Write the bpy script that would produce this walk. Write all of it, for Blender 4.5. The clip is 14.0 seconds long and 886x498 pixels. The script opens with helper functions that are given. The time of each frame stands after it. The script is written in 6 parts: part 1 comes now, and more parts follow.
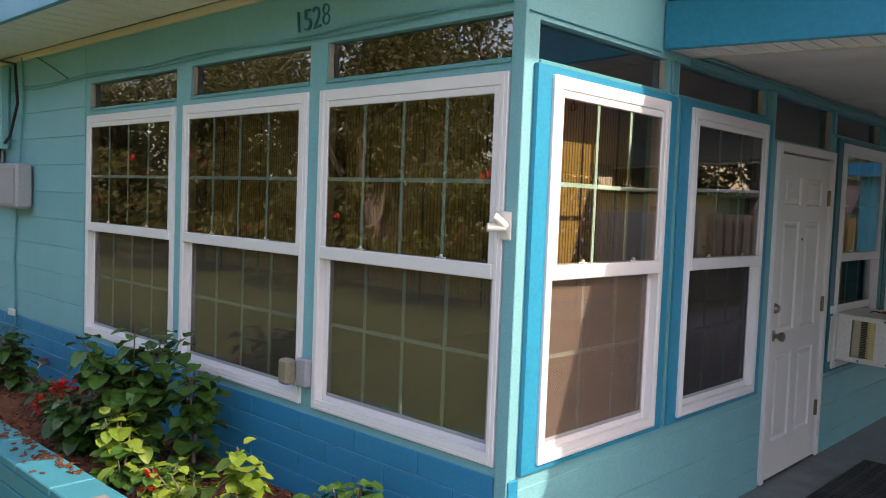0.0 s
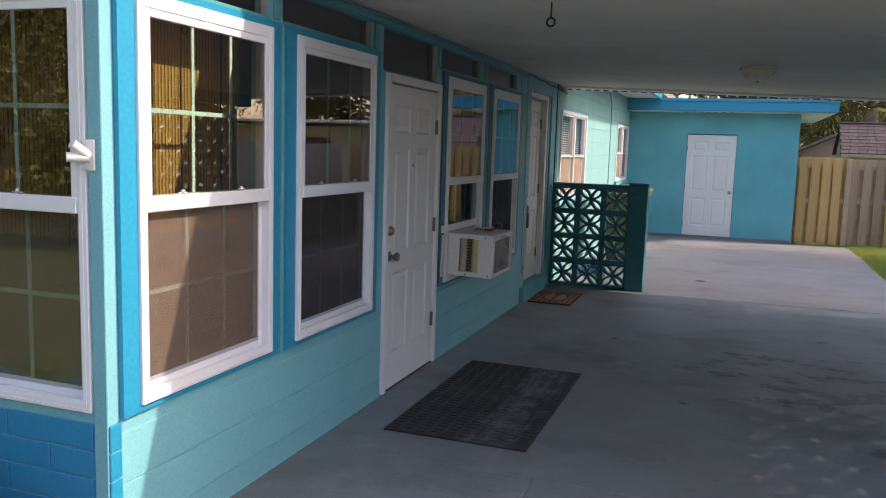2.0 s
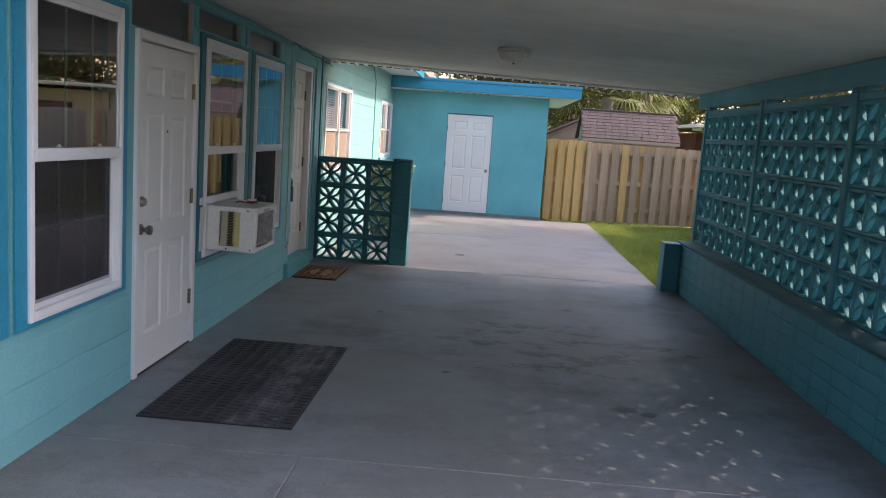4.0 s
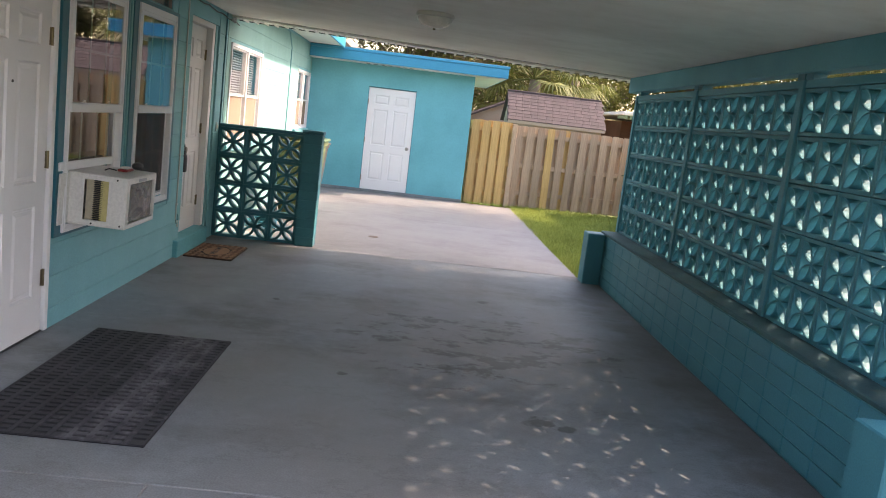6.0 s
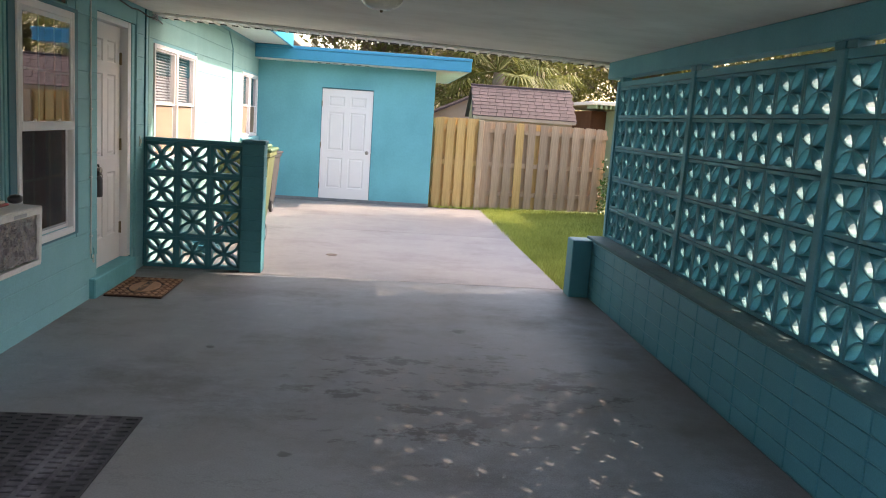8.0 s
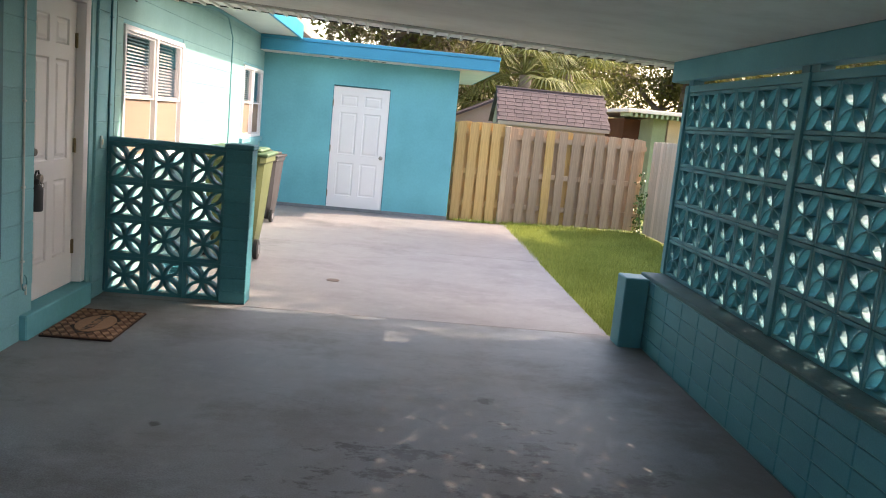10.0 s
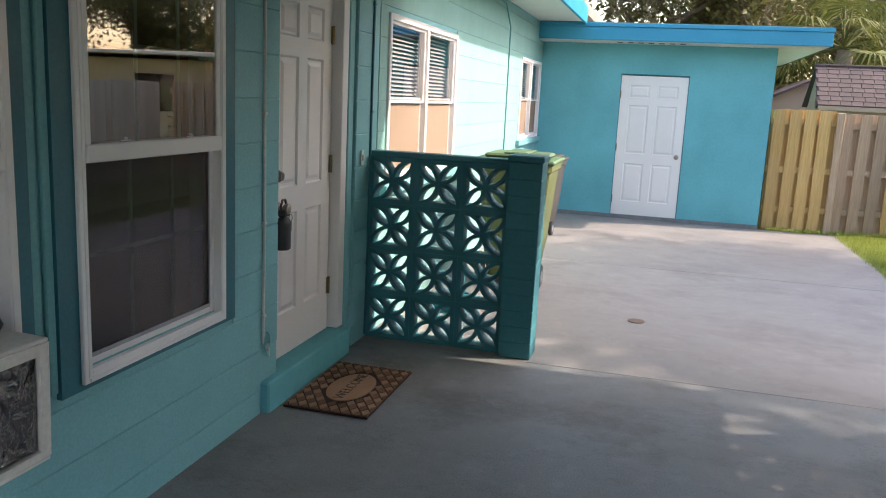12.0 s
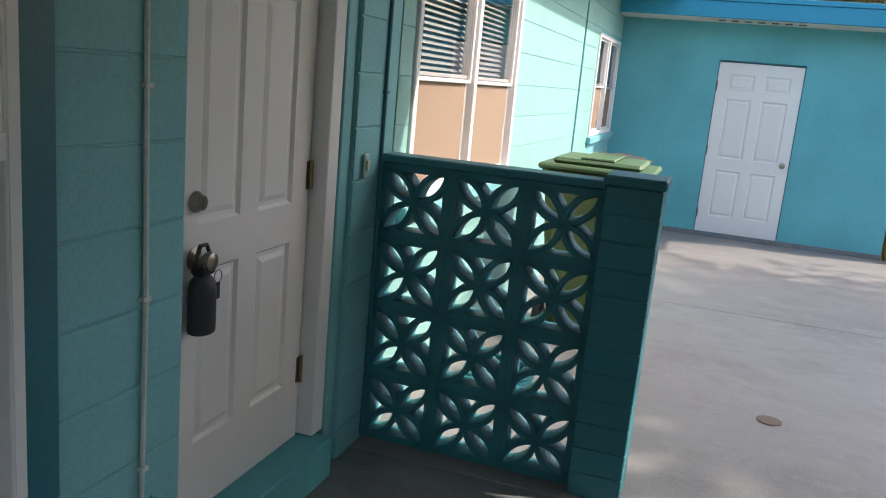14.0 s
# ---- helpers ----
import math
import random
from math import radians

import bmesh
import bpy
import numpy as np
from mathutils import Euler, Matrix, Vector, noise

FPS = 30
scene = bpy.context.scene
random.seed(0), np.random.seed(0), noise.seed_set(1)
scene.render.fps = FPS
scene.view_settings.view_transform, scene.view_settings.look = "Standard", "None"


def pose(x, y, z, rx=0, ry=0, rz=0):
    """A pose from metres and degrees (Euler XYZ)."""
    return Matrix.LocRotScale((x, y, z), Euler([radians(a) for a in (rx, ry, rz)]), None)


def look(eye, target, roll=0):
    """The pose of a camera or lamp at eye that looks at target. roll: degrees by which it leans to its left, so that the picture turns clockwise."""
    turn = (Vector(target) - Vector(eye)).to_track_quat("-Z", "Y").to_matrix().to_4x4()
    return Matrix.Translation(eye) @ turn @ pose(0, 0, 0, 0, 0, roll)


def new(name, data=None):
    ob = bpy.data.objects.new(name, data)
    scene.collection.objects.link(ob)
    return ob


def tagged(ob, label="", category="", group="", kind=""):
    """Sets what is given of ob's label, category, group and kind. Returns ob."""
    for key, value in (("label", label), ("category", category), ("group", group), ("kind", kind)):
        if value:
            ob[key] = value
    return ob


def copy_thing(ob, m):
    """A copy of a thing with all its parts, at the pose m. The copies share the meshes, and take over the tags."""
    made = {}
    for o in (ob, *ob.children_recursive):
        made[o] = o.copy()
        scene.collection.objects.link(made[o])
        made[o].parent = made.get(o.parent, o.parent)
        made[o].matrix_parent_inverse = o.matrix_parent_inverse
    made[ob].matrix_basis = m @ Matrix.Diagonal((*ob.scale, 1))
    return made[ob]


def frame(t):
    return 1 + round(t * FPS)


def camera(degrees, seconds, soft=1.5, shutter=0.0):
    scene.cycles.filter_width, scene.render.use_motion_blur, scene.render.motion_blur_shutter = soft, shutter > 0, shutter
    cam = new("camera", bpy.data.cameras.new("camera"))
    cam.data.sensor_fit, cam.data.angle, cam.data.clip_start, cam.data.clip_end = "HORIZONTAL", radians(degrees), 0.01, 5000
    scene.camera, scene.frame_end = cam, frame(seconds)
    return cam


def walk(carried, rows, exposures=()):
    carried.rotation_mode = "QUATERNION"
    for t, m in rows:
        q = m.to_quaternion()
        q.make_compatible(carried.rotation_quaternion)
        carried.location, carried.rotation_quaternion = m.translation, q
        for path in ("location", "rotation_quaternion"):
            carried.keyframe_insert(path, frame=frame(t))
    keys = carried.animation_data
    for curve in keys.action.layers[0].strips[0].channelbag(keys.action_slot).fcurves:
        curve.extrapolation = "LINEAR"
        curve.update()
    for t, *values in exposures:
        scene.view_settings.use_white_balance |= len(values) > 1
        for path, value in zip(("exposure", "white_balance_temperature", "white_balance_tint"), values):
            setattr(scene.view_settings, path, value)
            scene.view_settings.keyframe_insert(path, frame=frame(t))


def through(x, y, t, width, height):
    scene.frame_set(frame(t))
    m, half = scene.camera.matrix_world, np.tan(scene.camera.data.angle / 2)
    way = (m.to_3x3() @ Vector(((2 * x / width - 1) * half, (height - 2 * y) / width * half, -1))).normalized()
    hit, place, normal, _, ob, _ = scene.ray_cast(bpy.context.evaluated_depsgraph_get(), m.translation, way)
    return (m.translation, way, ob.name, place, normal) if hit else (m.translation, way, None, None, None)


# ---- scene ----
EXPO = [(0.0, 1.48, 7550, 22), (2.0, 1.45, 7150, 22), (4.0, 1.80, 7250, 22), (6.5, 2.44, 8050, 23), (8.0, 2.44, 8050, 23), (10.5, 2.42, 7900, 21), (12.0, 2.12, 7450, 18), (14.0, 1.78, 7050, 15)]
cam = camera(57.3, 14.0, soft=1.05)
PATH = [
    (0, (0.29, -0.013, 1.569), (-1.087, 1.433, 1.454), 2.2),
    (0.5, (0.312, 0.008, 1.558), (-0.997, 1.513, 1.418), 1.6),
    (1, (0.38, 0.062, 1.545), (-0.7, 1.736, 1.369), 1.5),
    (1.5, (0.439, 0.102, 1.555), (-0.403, 1.902, 1.328), 1.6),
    (2, (0.463, 0.112, 1.558), (-0.205, 1.98, 1.307), 1.8),
    (2.5, (0.443, 0.11, 1.545), (0.014, 2.045, 1.277), 2.6),
    (3, (0.403, 0.103, 1.54), (0.106, 2.061, 1.265), 3.2),
    (3.5, (0.349, 0.115, 1.531), (0.11, 2.081, 1.254), 3.5),
    (4, (0.437, 0.195, 1.526), (0.336, 2.173, 1.246), 3.9),
    (4.2, (0.498, 0.267, 1.545), (0.436, 2.247, 1.266), 4.4),
    (6.3, (0.543, 0.963, 1.487), (0.647, 2.935, 1.172), 6.6),
    (6.5, (0.592, 1.066, 1.496), (0.7, 3.039, 1.184), 6.3),
    (7, (0.689, 1.303, 1.533), (0.773, 3.277, 1.222), 5.2),
    (7.5, (0.623, 1.603, 1.525), (0.699, 3.578, 1.223), 4.7),
    (8, (0.607, 1.855, 1.504), (0.771, 3.824, 1.193), 3.9),
    (8.2, (0.652, 1.991, 1.499), (0.802, 3.959, 1.18), 3.7),
    (10.3, (0.622, 3.388, 1.527), (0.728, 5.362, 1.219), 6.2),
    (10.5, (0.569, 3.51, 1.525), (0.581, 5.485, 1.209), 6.0),
    (11, (0.351, 3.879, 1.532), (0.109, 5.833, 1.18), 4.7),
    (11.5, (0.298, 4.256, 1.519), (0.043, 6.205, 1.15), 3.2),
    (12, (0.229, 4.695, 1.538), (-0.28, 6.593, 1.166), 2.8),
    (12.5, (0.089, 5.14, 1.514), (-0.424, 7.039, 1.15), 3.5),
    (13, (-0.002, 5.604, 1.503), (-0.494, 7.511, 1.156), 4.1),
    (13.5, (-0.124, 6.054, 1.506), (-0.76, 7.916, 1.146), 4.2),
    (14, (-0.285, 6.494, 1.5), (-0.895, 8.352, 1.084), 5.2),
]
walk(cam, [(t, look(eye, target, roll)) for t, eye, target, roll in PATH], EXPO)

# ---- light ----
SUN = Vector((1.15, 0.36, 1.0)).normalized()
world = bpy.data.worlds.new("sky")
scene.world = world
world.use_nodes = True
wn = world.node_tree.nodes
sky = wn.new("ShaderNodeTexSky")
sky.sky_type = "NISHITA"
sky.sun_disc = False
sky.sun_elevation = math.asin(SUN.z)
sky.sun_rotation = math.atan2(SUN.x, SUN.y)
sky.dust_density = 2.5
sky.air_density = 1.2
wn["Background"].inputs[1].default_value = 0.15
world.node_tree.links.new(sky.outputs[0], wn["Background"].inputs[0])
sun_data = bpy.data.lights.new("sun", "SUN")
sun_data.energy, sun_data.angle, sun_data.color = 1.85, radians(0.6), (1.0, 0.93, 0.82)
sun = new("sun", sun_data)
sun.matrix_world = look(SUN * 30, (0, 0, 0))

# ---- materials ----
def nodes_of(name):
    m = bpy.data.materials.new(name)
    m.use_nodes = True
    nt = m.node_tree
    return m, nt, nt.nodes["Principled BSDF"]


def put(nt, kind, **values):
    n = nt.nodes.new("ShaderNode" + kind)
    for k, v in values.items():
        n.inputs[k].default_value = v
    return n


def noise_of(nt, scale, detail=4.0, rough=0.55, stretch=None):
    co = nt.nodes.new("ShaderNodeTexCoord")
    n = put(nt, "TexNoise", Scale=scale, Detail=detail, Roughness=rough)
    src = co.outputs["Object"]
    if stretch:
        mp = put(nt, "Mapping", Scale=stretch)
        nt.links.new(src, mp.inputs[0])
        src = mp.outputs[0]
    nt.links.new(src, n.inputs["Vector"])
    return n.outputs["Fac"]


def ramp_of(nt, fac, stops):
    r = nt.nodes.new("ShaderNodeValToRGB")
    while len(r.color_ramp.elements) < len(stops):
        r.color_ramp.elements.new(0.5)
    for e, (p, c) in zip(r.color_ramp.elements, stops):
        e.position, e.color = p, (*c, 1) if len(c) == 3 else (c[0], c[0], c[0], 1)
    nt.links.new(fac, r.inputs[0])
    return r.outputs[0]


def blend_of(nt, fac, a, b, mode="MIX"):
    m = nt.nodes.new("ShaderNodeMix")
    m.data_type, m.blend_type = "RGBA", mode
    for value, socket in ((fac, m.inputs[0]), (a, m.inputs[6]), (b, m.inputs[7])):
        if isinstance(value, (int, float)):
            socket.default_value = value
        elif isinstance(value, tuple):
            socket.default_value = (*value, 1)
        else:
            nt.links.new(value, socket)
    return m.outputs[2]


def bump_of(nt, bsdf, fac, strength, distance):
    b = put(nt, "Bump", Strength=strength, Distance=distance)
    nt.links.new(fac, b.inputs["Height"])
    nt.links.new(b.outputs[0], bsdf.inputs["Normal"])


def shade(c, f):
    return tuple(min(1, v * f) for v in c)


def painted(name, color, rough=0.5, fine=90, wear=0.12, bump=0.25, depth=0.003, stain_or_glint=None, metal=0.0, jitter=0.06, grit=0.35):
    """Paint over a mineral, metal or timber ground: broad fading, fine grain, small relief."""
    m, nt, p = nodes_of(name)
    broad = noise_of(nt, 1.7, 5)
    grain = noise_of(nt, fine, 3)
    c = ramp_of(nt, broad, [(0.3, shade(color, 1 - wear)), (0.7, shade(color, 1 + wear))])
    c = blend_of(nt, grit, c, ramp_of(nt, grain, [(0.35, shade(color, 0.8)), (0.65, shade(color, 1.18))]))
    if stain_or_glint:
        spots = noise_of(nt, 5.5, 6, 0.7)
        c = blend_of(nt, ramp_of(nt, spots, [(0.58, (0,)), (0.75, (0.55,))]), c, stain_or_glint)
    if jitter:
        info = nt.nodes.new("ShaderNodeObjectInfo")
        c = blend_of(nt, 1.0, c, ramp_of(nt, info.outputs["Random"], [(0, (1 - jitter,)), (1, (1.0,))]), "MULTIPLY")
    nt.links.new(c, p.inputs["Base Color"])
    nt.links.new(ramp_of(nt, broad, [(0.3, (rough + 0.1,)), (0.7, (rough - 0.06,))]), p.inputs["Roughness"])
    p.inputs["Metallic"].default_value = metal
    if bump:
        bump_of(nt, p, grain, bump, depth)
    return m


TEAL = (0.168, 0.452, 0.498)
BLUE = (0.006, 0.235, 0.430)
BREEZE = (0.041, 0.250, 0.308)
teal_wall = painted("teal_masonry_paint", TEAL, 0.55, 110, 0.07, 0.35, 0.004)
teal_stucco = painted("teal_stucco_paint", (0.095, 0.410, 0.470), 0.6, 30, 0.12, 0.14, 0.005, grit=0.16)
teal_trim = painted("teal_trim_paint", (0.090, 0.330, 0.360), 0.42, 70, 0.06, 0.12)
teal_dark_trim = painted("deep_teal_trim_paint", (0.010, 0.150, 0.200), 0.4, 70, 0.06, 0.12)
blue_paint = painted("blue_masonry_paint", BLUE, 0.45, 100, 0.08, 0.3, 0.004)
blue_trim = painted("blue_trim_paint", (0.004, 0.265, 0.430), 0.4, 60, 0.06, 0.15)
# same teal, paled: the bleaching of strong sunlight is put into the colour
teal_sunlit = painted("sunlit_teal_paint", (0.215, 0.440, 0.425), 0.6, 110, 0.09, 0.35, 0.004)
coping_paint = painted("weathered_coping_paint", (0.050, 0.130, 0.140), 0.75, 60, 0.35, 0.5, 0.004, stain_or_glint=(0.13, 0.10, 0.07))
entry_paint = painted("dark_teal_screen_paint", (0.022, 0.195, 0.240), 0.5, 120, 0.12, 0.4, 0.003)
breeze_paint = painted("breeze_block_paint", BREEZE, 0.5, 120, 0.12, 0.4, 0.003)
white_vinyl = painted("white_vinyl", (0.80, 0.79, 0.80), 0.32, 40, 0.02, 0.04, grit=0.05)
white_door_paint = painted("white_door_paint", (0.78, 0.76, 0.76), 0.38, 60, 0.03, 0.08, grit=0.05)
cream_trim = painted("cream_painted_timber", (0.62, 0.55, 0.40), 0.5, 60, 0.08, 0.2)
timber_end = painted("weathered_jamb", (0.42, 0.37, 0.31), 0.7, 60, 0.15, 0.3)
soffit_metal = painted("white_soffit_metal", (0.80, 0.78, 0.72), 0.4, 30, 0.04, 0.05, grit=0.1)
muntin_paint = painted("pale_green_muntin", (0.62, 0.84, 0.72), 0.4, 40, 0.03, 0.0, grit=0.05)
brass = painted("aged_brass", (0.20, 0.16, 0.10), 0.35, 60, 0.2, 0.1, metal=1.0)
nickel = painted("satin_nickel", (0.30, 0.27, 0.24), 0.3, 60, 0.08, 0.05, metal=1.0)
dark_iron = painted("dark_iron", (0.03, 0.028, 0.028), 0.5, 60, 0.2, 0.2)
black_plastic = painted("black_plastic", (0.012, 0.012, 0.014), 0.4, 60, 0.1, 0.1)
grey_plastic = painted("grey_plastic", (0.34, 0.35, 0.38), 0.45, 60, 0.08, 0.1)
white_plastic = painted("white_plastic", (0.72, 0.70, 0.66), 0.4, 60, 0.06, 0.05)
interior_paint = painted("interior_paint", (0.30, 0.27, 0.23), 0.7, 40, 0.06, 0.1)


def ceiling_material():
    m, nt, p = nodes_of("carport_ceiling_paint")
    broad = noise_of(nt, 0.7, 5, 0.6, (0.5, 1.8, 1))
    mottle = noise_of(nt, 3.2, 6, 0.65)
    c = ramp_of(nt, broad, [(0.3, (0.60, 0.575, 0.52)), (0.72, (0.76, 0.74, 0.69))])
    c = blend_of(nt, ramp_of(nt, mottle, [(0.45, (0,)), (0.75, (0.5,))]), c, (0.50, 0.46, 0.40))
    nt.links.new(c, p.inputs["Base Color"])
    p.inputs["Roughness"].default_value = 0.8
    bump_of(nt, p, noise_of(nt, 160, 3), 0.5, 0.004)
    return m


def concrete_material(name, light, dark, stain_or_glint, tint=None, worn=None, spots=()):
    """Old slab: fading, damp stains, scuffs and fine grit."""
    m, nt, p = nodes_of(name)
    broad = noise_of(nt, 0.55, 6, 0.6)
    blot = noise_of(nt, 0.95, 8, 0.66, (1.0, 1.15, 1))
    grit = noise_of(nt, 130, 3)
    c = ramp_of(nt, broad, [(0.32, dark), (0.68, light)])
    c = blend_of(nt, ramp_of(nt, blot, [(0.50, (0,)), (0.66, (0.85,))]), c, stain_or_glint)
    c = blend_of(nt, ramp_of(nt, noise_of(nt, 2.9, 8, 0.72, (1, 1.2, 1)), [(0.56, (0,)), (0.72, (0.38,))]), c, shade(light, 1.6))
    c = blend_of(nt, ramp_of(nt, noise_of(nt, 9.0, 7, 0.75), [(0.52, (0,)), (0.70, (0.42,))]), c, shade(light, 1.35))
    c = blend_of(nt, ramp_of(nt, noise_of(nt, 6.5, 7, 0.75, (1.2, 0.9, 1)), [(0.54, (0,)), (0.70, (0.45,))]), c, shade(dark, 0.7))
    c = blend_of(nt, 0.35, c, ramp_of(nt, grit, [(0.35, shade(dark, 0.7)), (0.65, shade(light, 1.25))]))
    if tint:
        c = blend_of(nt, ramp_of(nt, noise_of(nt, 0.35, 3), [(0.4, (0,)), (0.6, (0.6,))]), c, tint)
    veins = noise_of(nt, 0.8, 8, 0.7, (0.8, 1.5, 1))
    c = blend_of(nt, ramp_of(nt, veins, [(0.492, (0,)), (0.50, (0.28,)), (0.508, (0,))]), c, shade(stain_or_glint, 0.8))
    co = nt.nodes.new("ShaderNodeTexCoord")
    ragged = noise_of(nt, 11, 5, 0.7)
    for x, y, size in spots:
        # a single oil spot with a ragged edge
        away = nt.nodes.new("ShaderNodeVectorMath")
        away.operation = "DISTANCE"
        nt.links.new(co.outputs["Object"], away.inputs[0])
        away.inputs[1].default_value = (x, y, 0.0)
        near = nt.nodes.new("ShaderNodeMath")
        near.operation = "DIVIDE"
        nt.links.new(away.outputs["Value"], near.inputs[0])
        near.inputs[1].default_value = size * 3
        wob = blend_of(nt, 0.5, near.outputs[0], ragged)
        c = blend_of(nt, ramp_of(nt, wob, [(0.36, (0.8,)), (0.44, (0,))]), c, shade(stain_or_glint, 0.55))
    if worn:
        # one large worn, muddy patch, and silt washed in along the low wall
        away = nt.nodes.new("ShaderNodeVectorMath")
        away.operation = "DISTANCE"
        nt.links.new(co.outputs["Object"], away.inputs[0])
        away.inputs[1].default_value = worn
        near = nt.nodes.new("ShaderNodeMath")
        near.operation = "MULTIPLY"
        nt.links.new(away.outputs["Value"], near.inputs[0])
        near.inputs[1].default_value = 0.38
        edge = blend_of(nt, 0.45, near.outputs[0], noise_of(nt, 1.6, 7, 0.7))
        c = blend_of(nt, ramp_of(nt, edge, [(0.34, (0.55,)), (0.56, (0,))]), c, (0.150, 0.122, 0.108))
        mud = noise_of(nt, 2.8, 8, 0.75, (0.85, 1.25, 1))
        mud_mask = blend_of(nt, 0.5, ramp_of(nt, mud, [(0.50, (0,)), (0.60, (1,))]), ramp_of(nt, edge, [(0.34, (1,)), (0.50, (0,))]))
        c = blend_of(nt, ramp_of(nt, mud_mask, [(0.55, (0,)), (0.80, (0.85,))]), c, (0.056, 0.046, 0.042))
        axes = nt.nodes.new("ShaderNodeSeparateXYZ")
        nt.links.new(co.outputs["Object"], axes.inputs[0])
        side = nt.nodes.new("ShaderNodeMath")
        side.operation = "MULTIPLY"
        nt.links.new(axes.outputs["X"], side.inputs[0])
        side.inputs[1].default_value = 0.35
        silt = blend_of(nt, 0.3, side.outputs[0], noise_of(nt, 2.2, 6, 0.7))
        c = blend_of(nt, ramp_of(nt, silt, [(0.67, (0,)), (0.75, (0.6,))]), c, (0.105, 0.080, 0.066))
    nt.links.new(c, p.inputs["Base Color"])
    nt.links.new(ramp_of(nt, blot, [(0.4, (0.52,)), (0.7, (0.72,))]), p.inputs["Roughness"])
    bump_of(nt, p, grit, 0.3, 0.002)
    return m


ceiling_paint = ceiling_material()
SPOTS = [(1.336, 4.831, 0.085), (1.458, 4.773, 0.05), (1.23, 7.57, 0.055), (1.80, 6.59, 0.10), (1.30, 5.95, 0.05), (0.25, 5.3, 0.03), (-0.4, 6.9, 0.03)]
slab_painted = concrete_material("blue_grey_painted_concrete", (0.240, 0.262, 0.278), (0.132, 0.152, 0.168), (0.075, 0.070, 0.064), (0.180, 0.160, 0.138), (1.15, 6.3, 0.0), SPOTS)
slab_bare = concrete_material("pale_concrete", (0.270, 0.258, 0.255), (0.205, 0.196, 0.194), (0.160, 0.150, 0.148))


def glass_material(name, tint, ior):
    """A pane: clear body with a mirror-sharp surface gloss."""
    m = bpy.data.materials.new(name)
    m.use_nodes = True
    nt = m.node_tree
    nt.nodes.remove(nt.nodes["Principled BSDF"])
    clear = put(nt, "BsdfTransparent", Color=(*tint, 1))
    gloss = put(nt, "BsdfGlossy", Roughness=0.012, Color=(0.95, 0.93, 0.98, 1))
    fr = put(nt, "Fresnel", IOR=ior)
    mix = nt.nodes.new("ShaderNodeMixShader")
    nt.links.new(fr.outputs[0], mix.inputs[0])
    nt.links.new(clear.outputs[0], mix.inputs[1])
    nt.links.new(gloss.outputs[0], mix.inputs[2])
    nt.links.new(mix.outputs[0], nt.nodes["Material Output"].inputs[0])
    return m


pane_glass = glass_material("window_glass", (0.66, 0.67, 0.65), 2.75)


def screen_material():
    m = bpy.data.materials.new("insect_screen")
    m.use_nodes = True
    nt = m.node_tree
    p = nt.nodes["Principled BSDF"]
    p.inputs["Base Color"].default_value = (0.165, 0.140, 0.095, 1)
    p.inputs["Roughness"].default_value = 0.85
    clear = nt.nodes.new("ShaderNodeBsdfTransparent")
    mix = nt.nodes.new("ShaderNodeMixShader")
    mix.inputs[0].default_value = 0.17
    nt.links.new(clear.outputs[0], mix.inputs[1])
    nt.links.new(p.outputs[0], mix.inputs[2])
    nt.links.new(mix.outputs[0], nt.nodes["Material Output"].inputs[0])
    return m


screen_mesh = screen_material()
# tan copy for the corner window, its sunlight put into the mesh colour
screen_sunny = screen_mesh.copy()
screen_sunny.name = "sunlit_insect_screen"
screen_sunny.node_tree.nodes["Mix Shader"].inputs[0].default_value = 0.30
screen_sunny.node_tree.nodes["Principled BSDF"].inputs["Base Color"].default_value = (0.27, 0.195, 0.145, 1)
# near-black copy for two side windows, their shade put into the mesh colour
screen_shaded = screen_mesh.copy()
screen_shaded.name = "dark_insect_screen"
screen_shaded.node_tree.nodes["Mix Shader"].inputs[0].default_value = 0.36
screen_shaded.node_tree.nodes["Principled BSDF"].inputs["Base Color"].default_value = (0.05, 0.045, 0.05, 1)


def wood_material(name, light, dark, weather, along="z", rough=0.75):
    m, nt, p = nodes_of(name)
    st = {"z": (22, 22, 1.1), "x": (1.1, 22, 22), "y": (22, 1.1, 22)}[along]
    grain = noise_of(nt, 3.0, 6, 0.6, st)
    c = ramp_of(nt, grain, [(0.3, dark), (0.7, light)])
    c = blend_of(nt, ramp_of(nt, noise_of(nt, 1.3, 5), [(0.4, (0,)), (0.7, (0.7,))]), c, weather)
    knots = put(nt, "TexVoronoi", Scale=3.0)
    co = nt.nodes.new("ShaderNodeTexCoord")
    nt.links.new(co.outputs["Object"], knots.inputs["Vector"])
    c = blend_of(nt, ramp_of(nt, knots.outputs["Distance"], [(0.02, (0.7,)), (0.09, (0,))]), c, shade(dark, 0.45))
    info = nt.nodes.new("ShaderNodeObjectInfo")
    c = blend_of(nt, 1.0, c, ramp_of(nt, info.outputs["Random"], [(0, (0.72,)), (1, (1.0,))]), "MULTIPLY")
    nt.links.new(c, p.inputs["Base Color"])
    p.inputs["Roughness"].default_value = rough
    bump_of(nt, p, grain, 0.4, 0.003)
    return m


pine_new = wood_material("new_pine_boards", (0.74, 0.47, 0.18), (0.50, 0.29, 0.09), (0.66, 0.44, 0.21))
pine_old = wood_material("weathered_pine_boards", (0.62, 0.43, 0.28), (0.38, 0.245, 0.15), (0.56, 0.41, 0.285))
pine_grey = wood_material("grey_weathered_boards", (0.76, 0.57, 0.44), (0.52, 0.38, 0.28), (0.74, 0.58, 0.47))

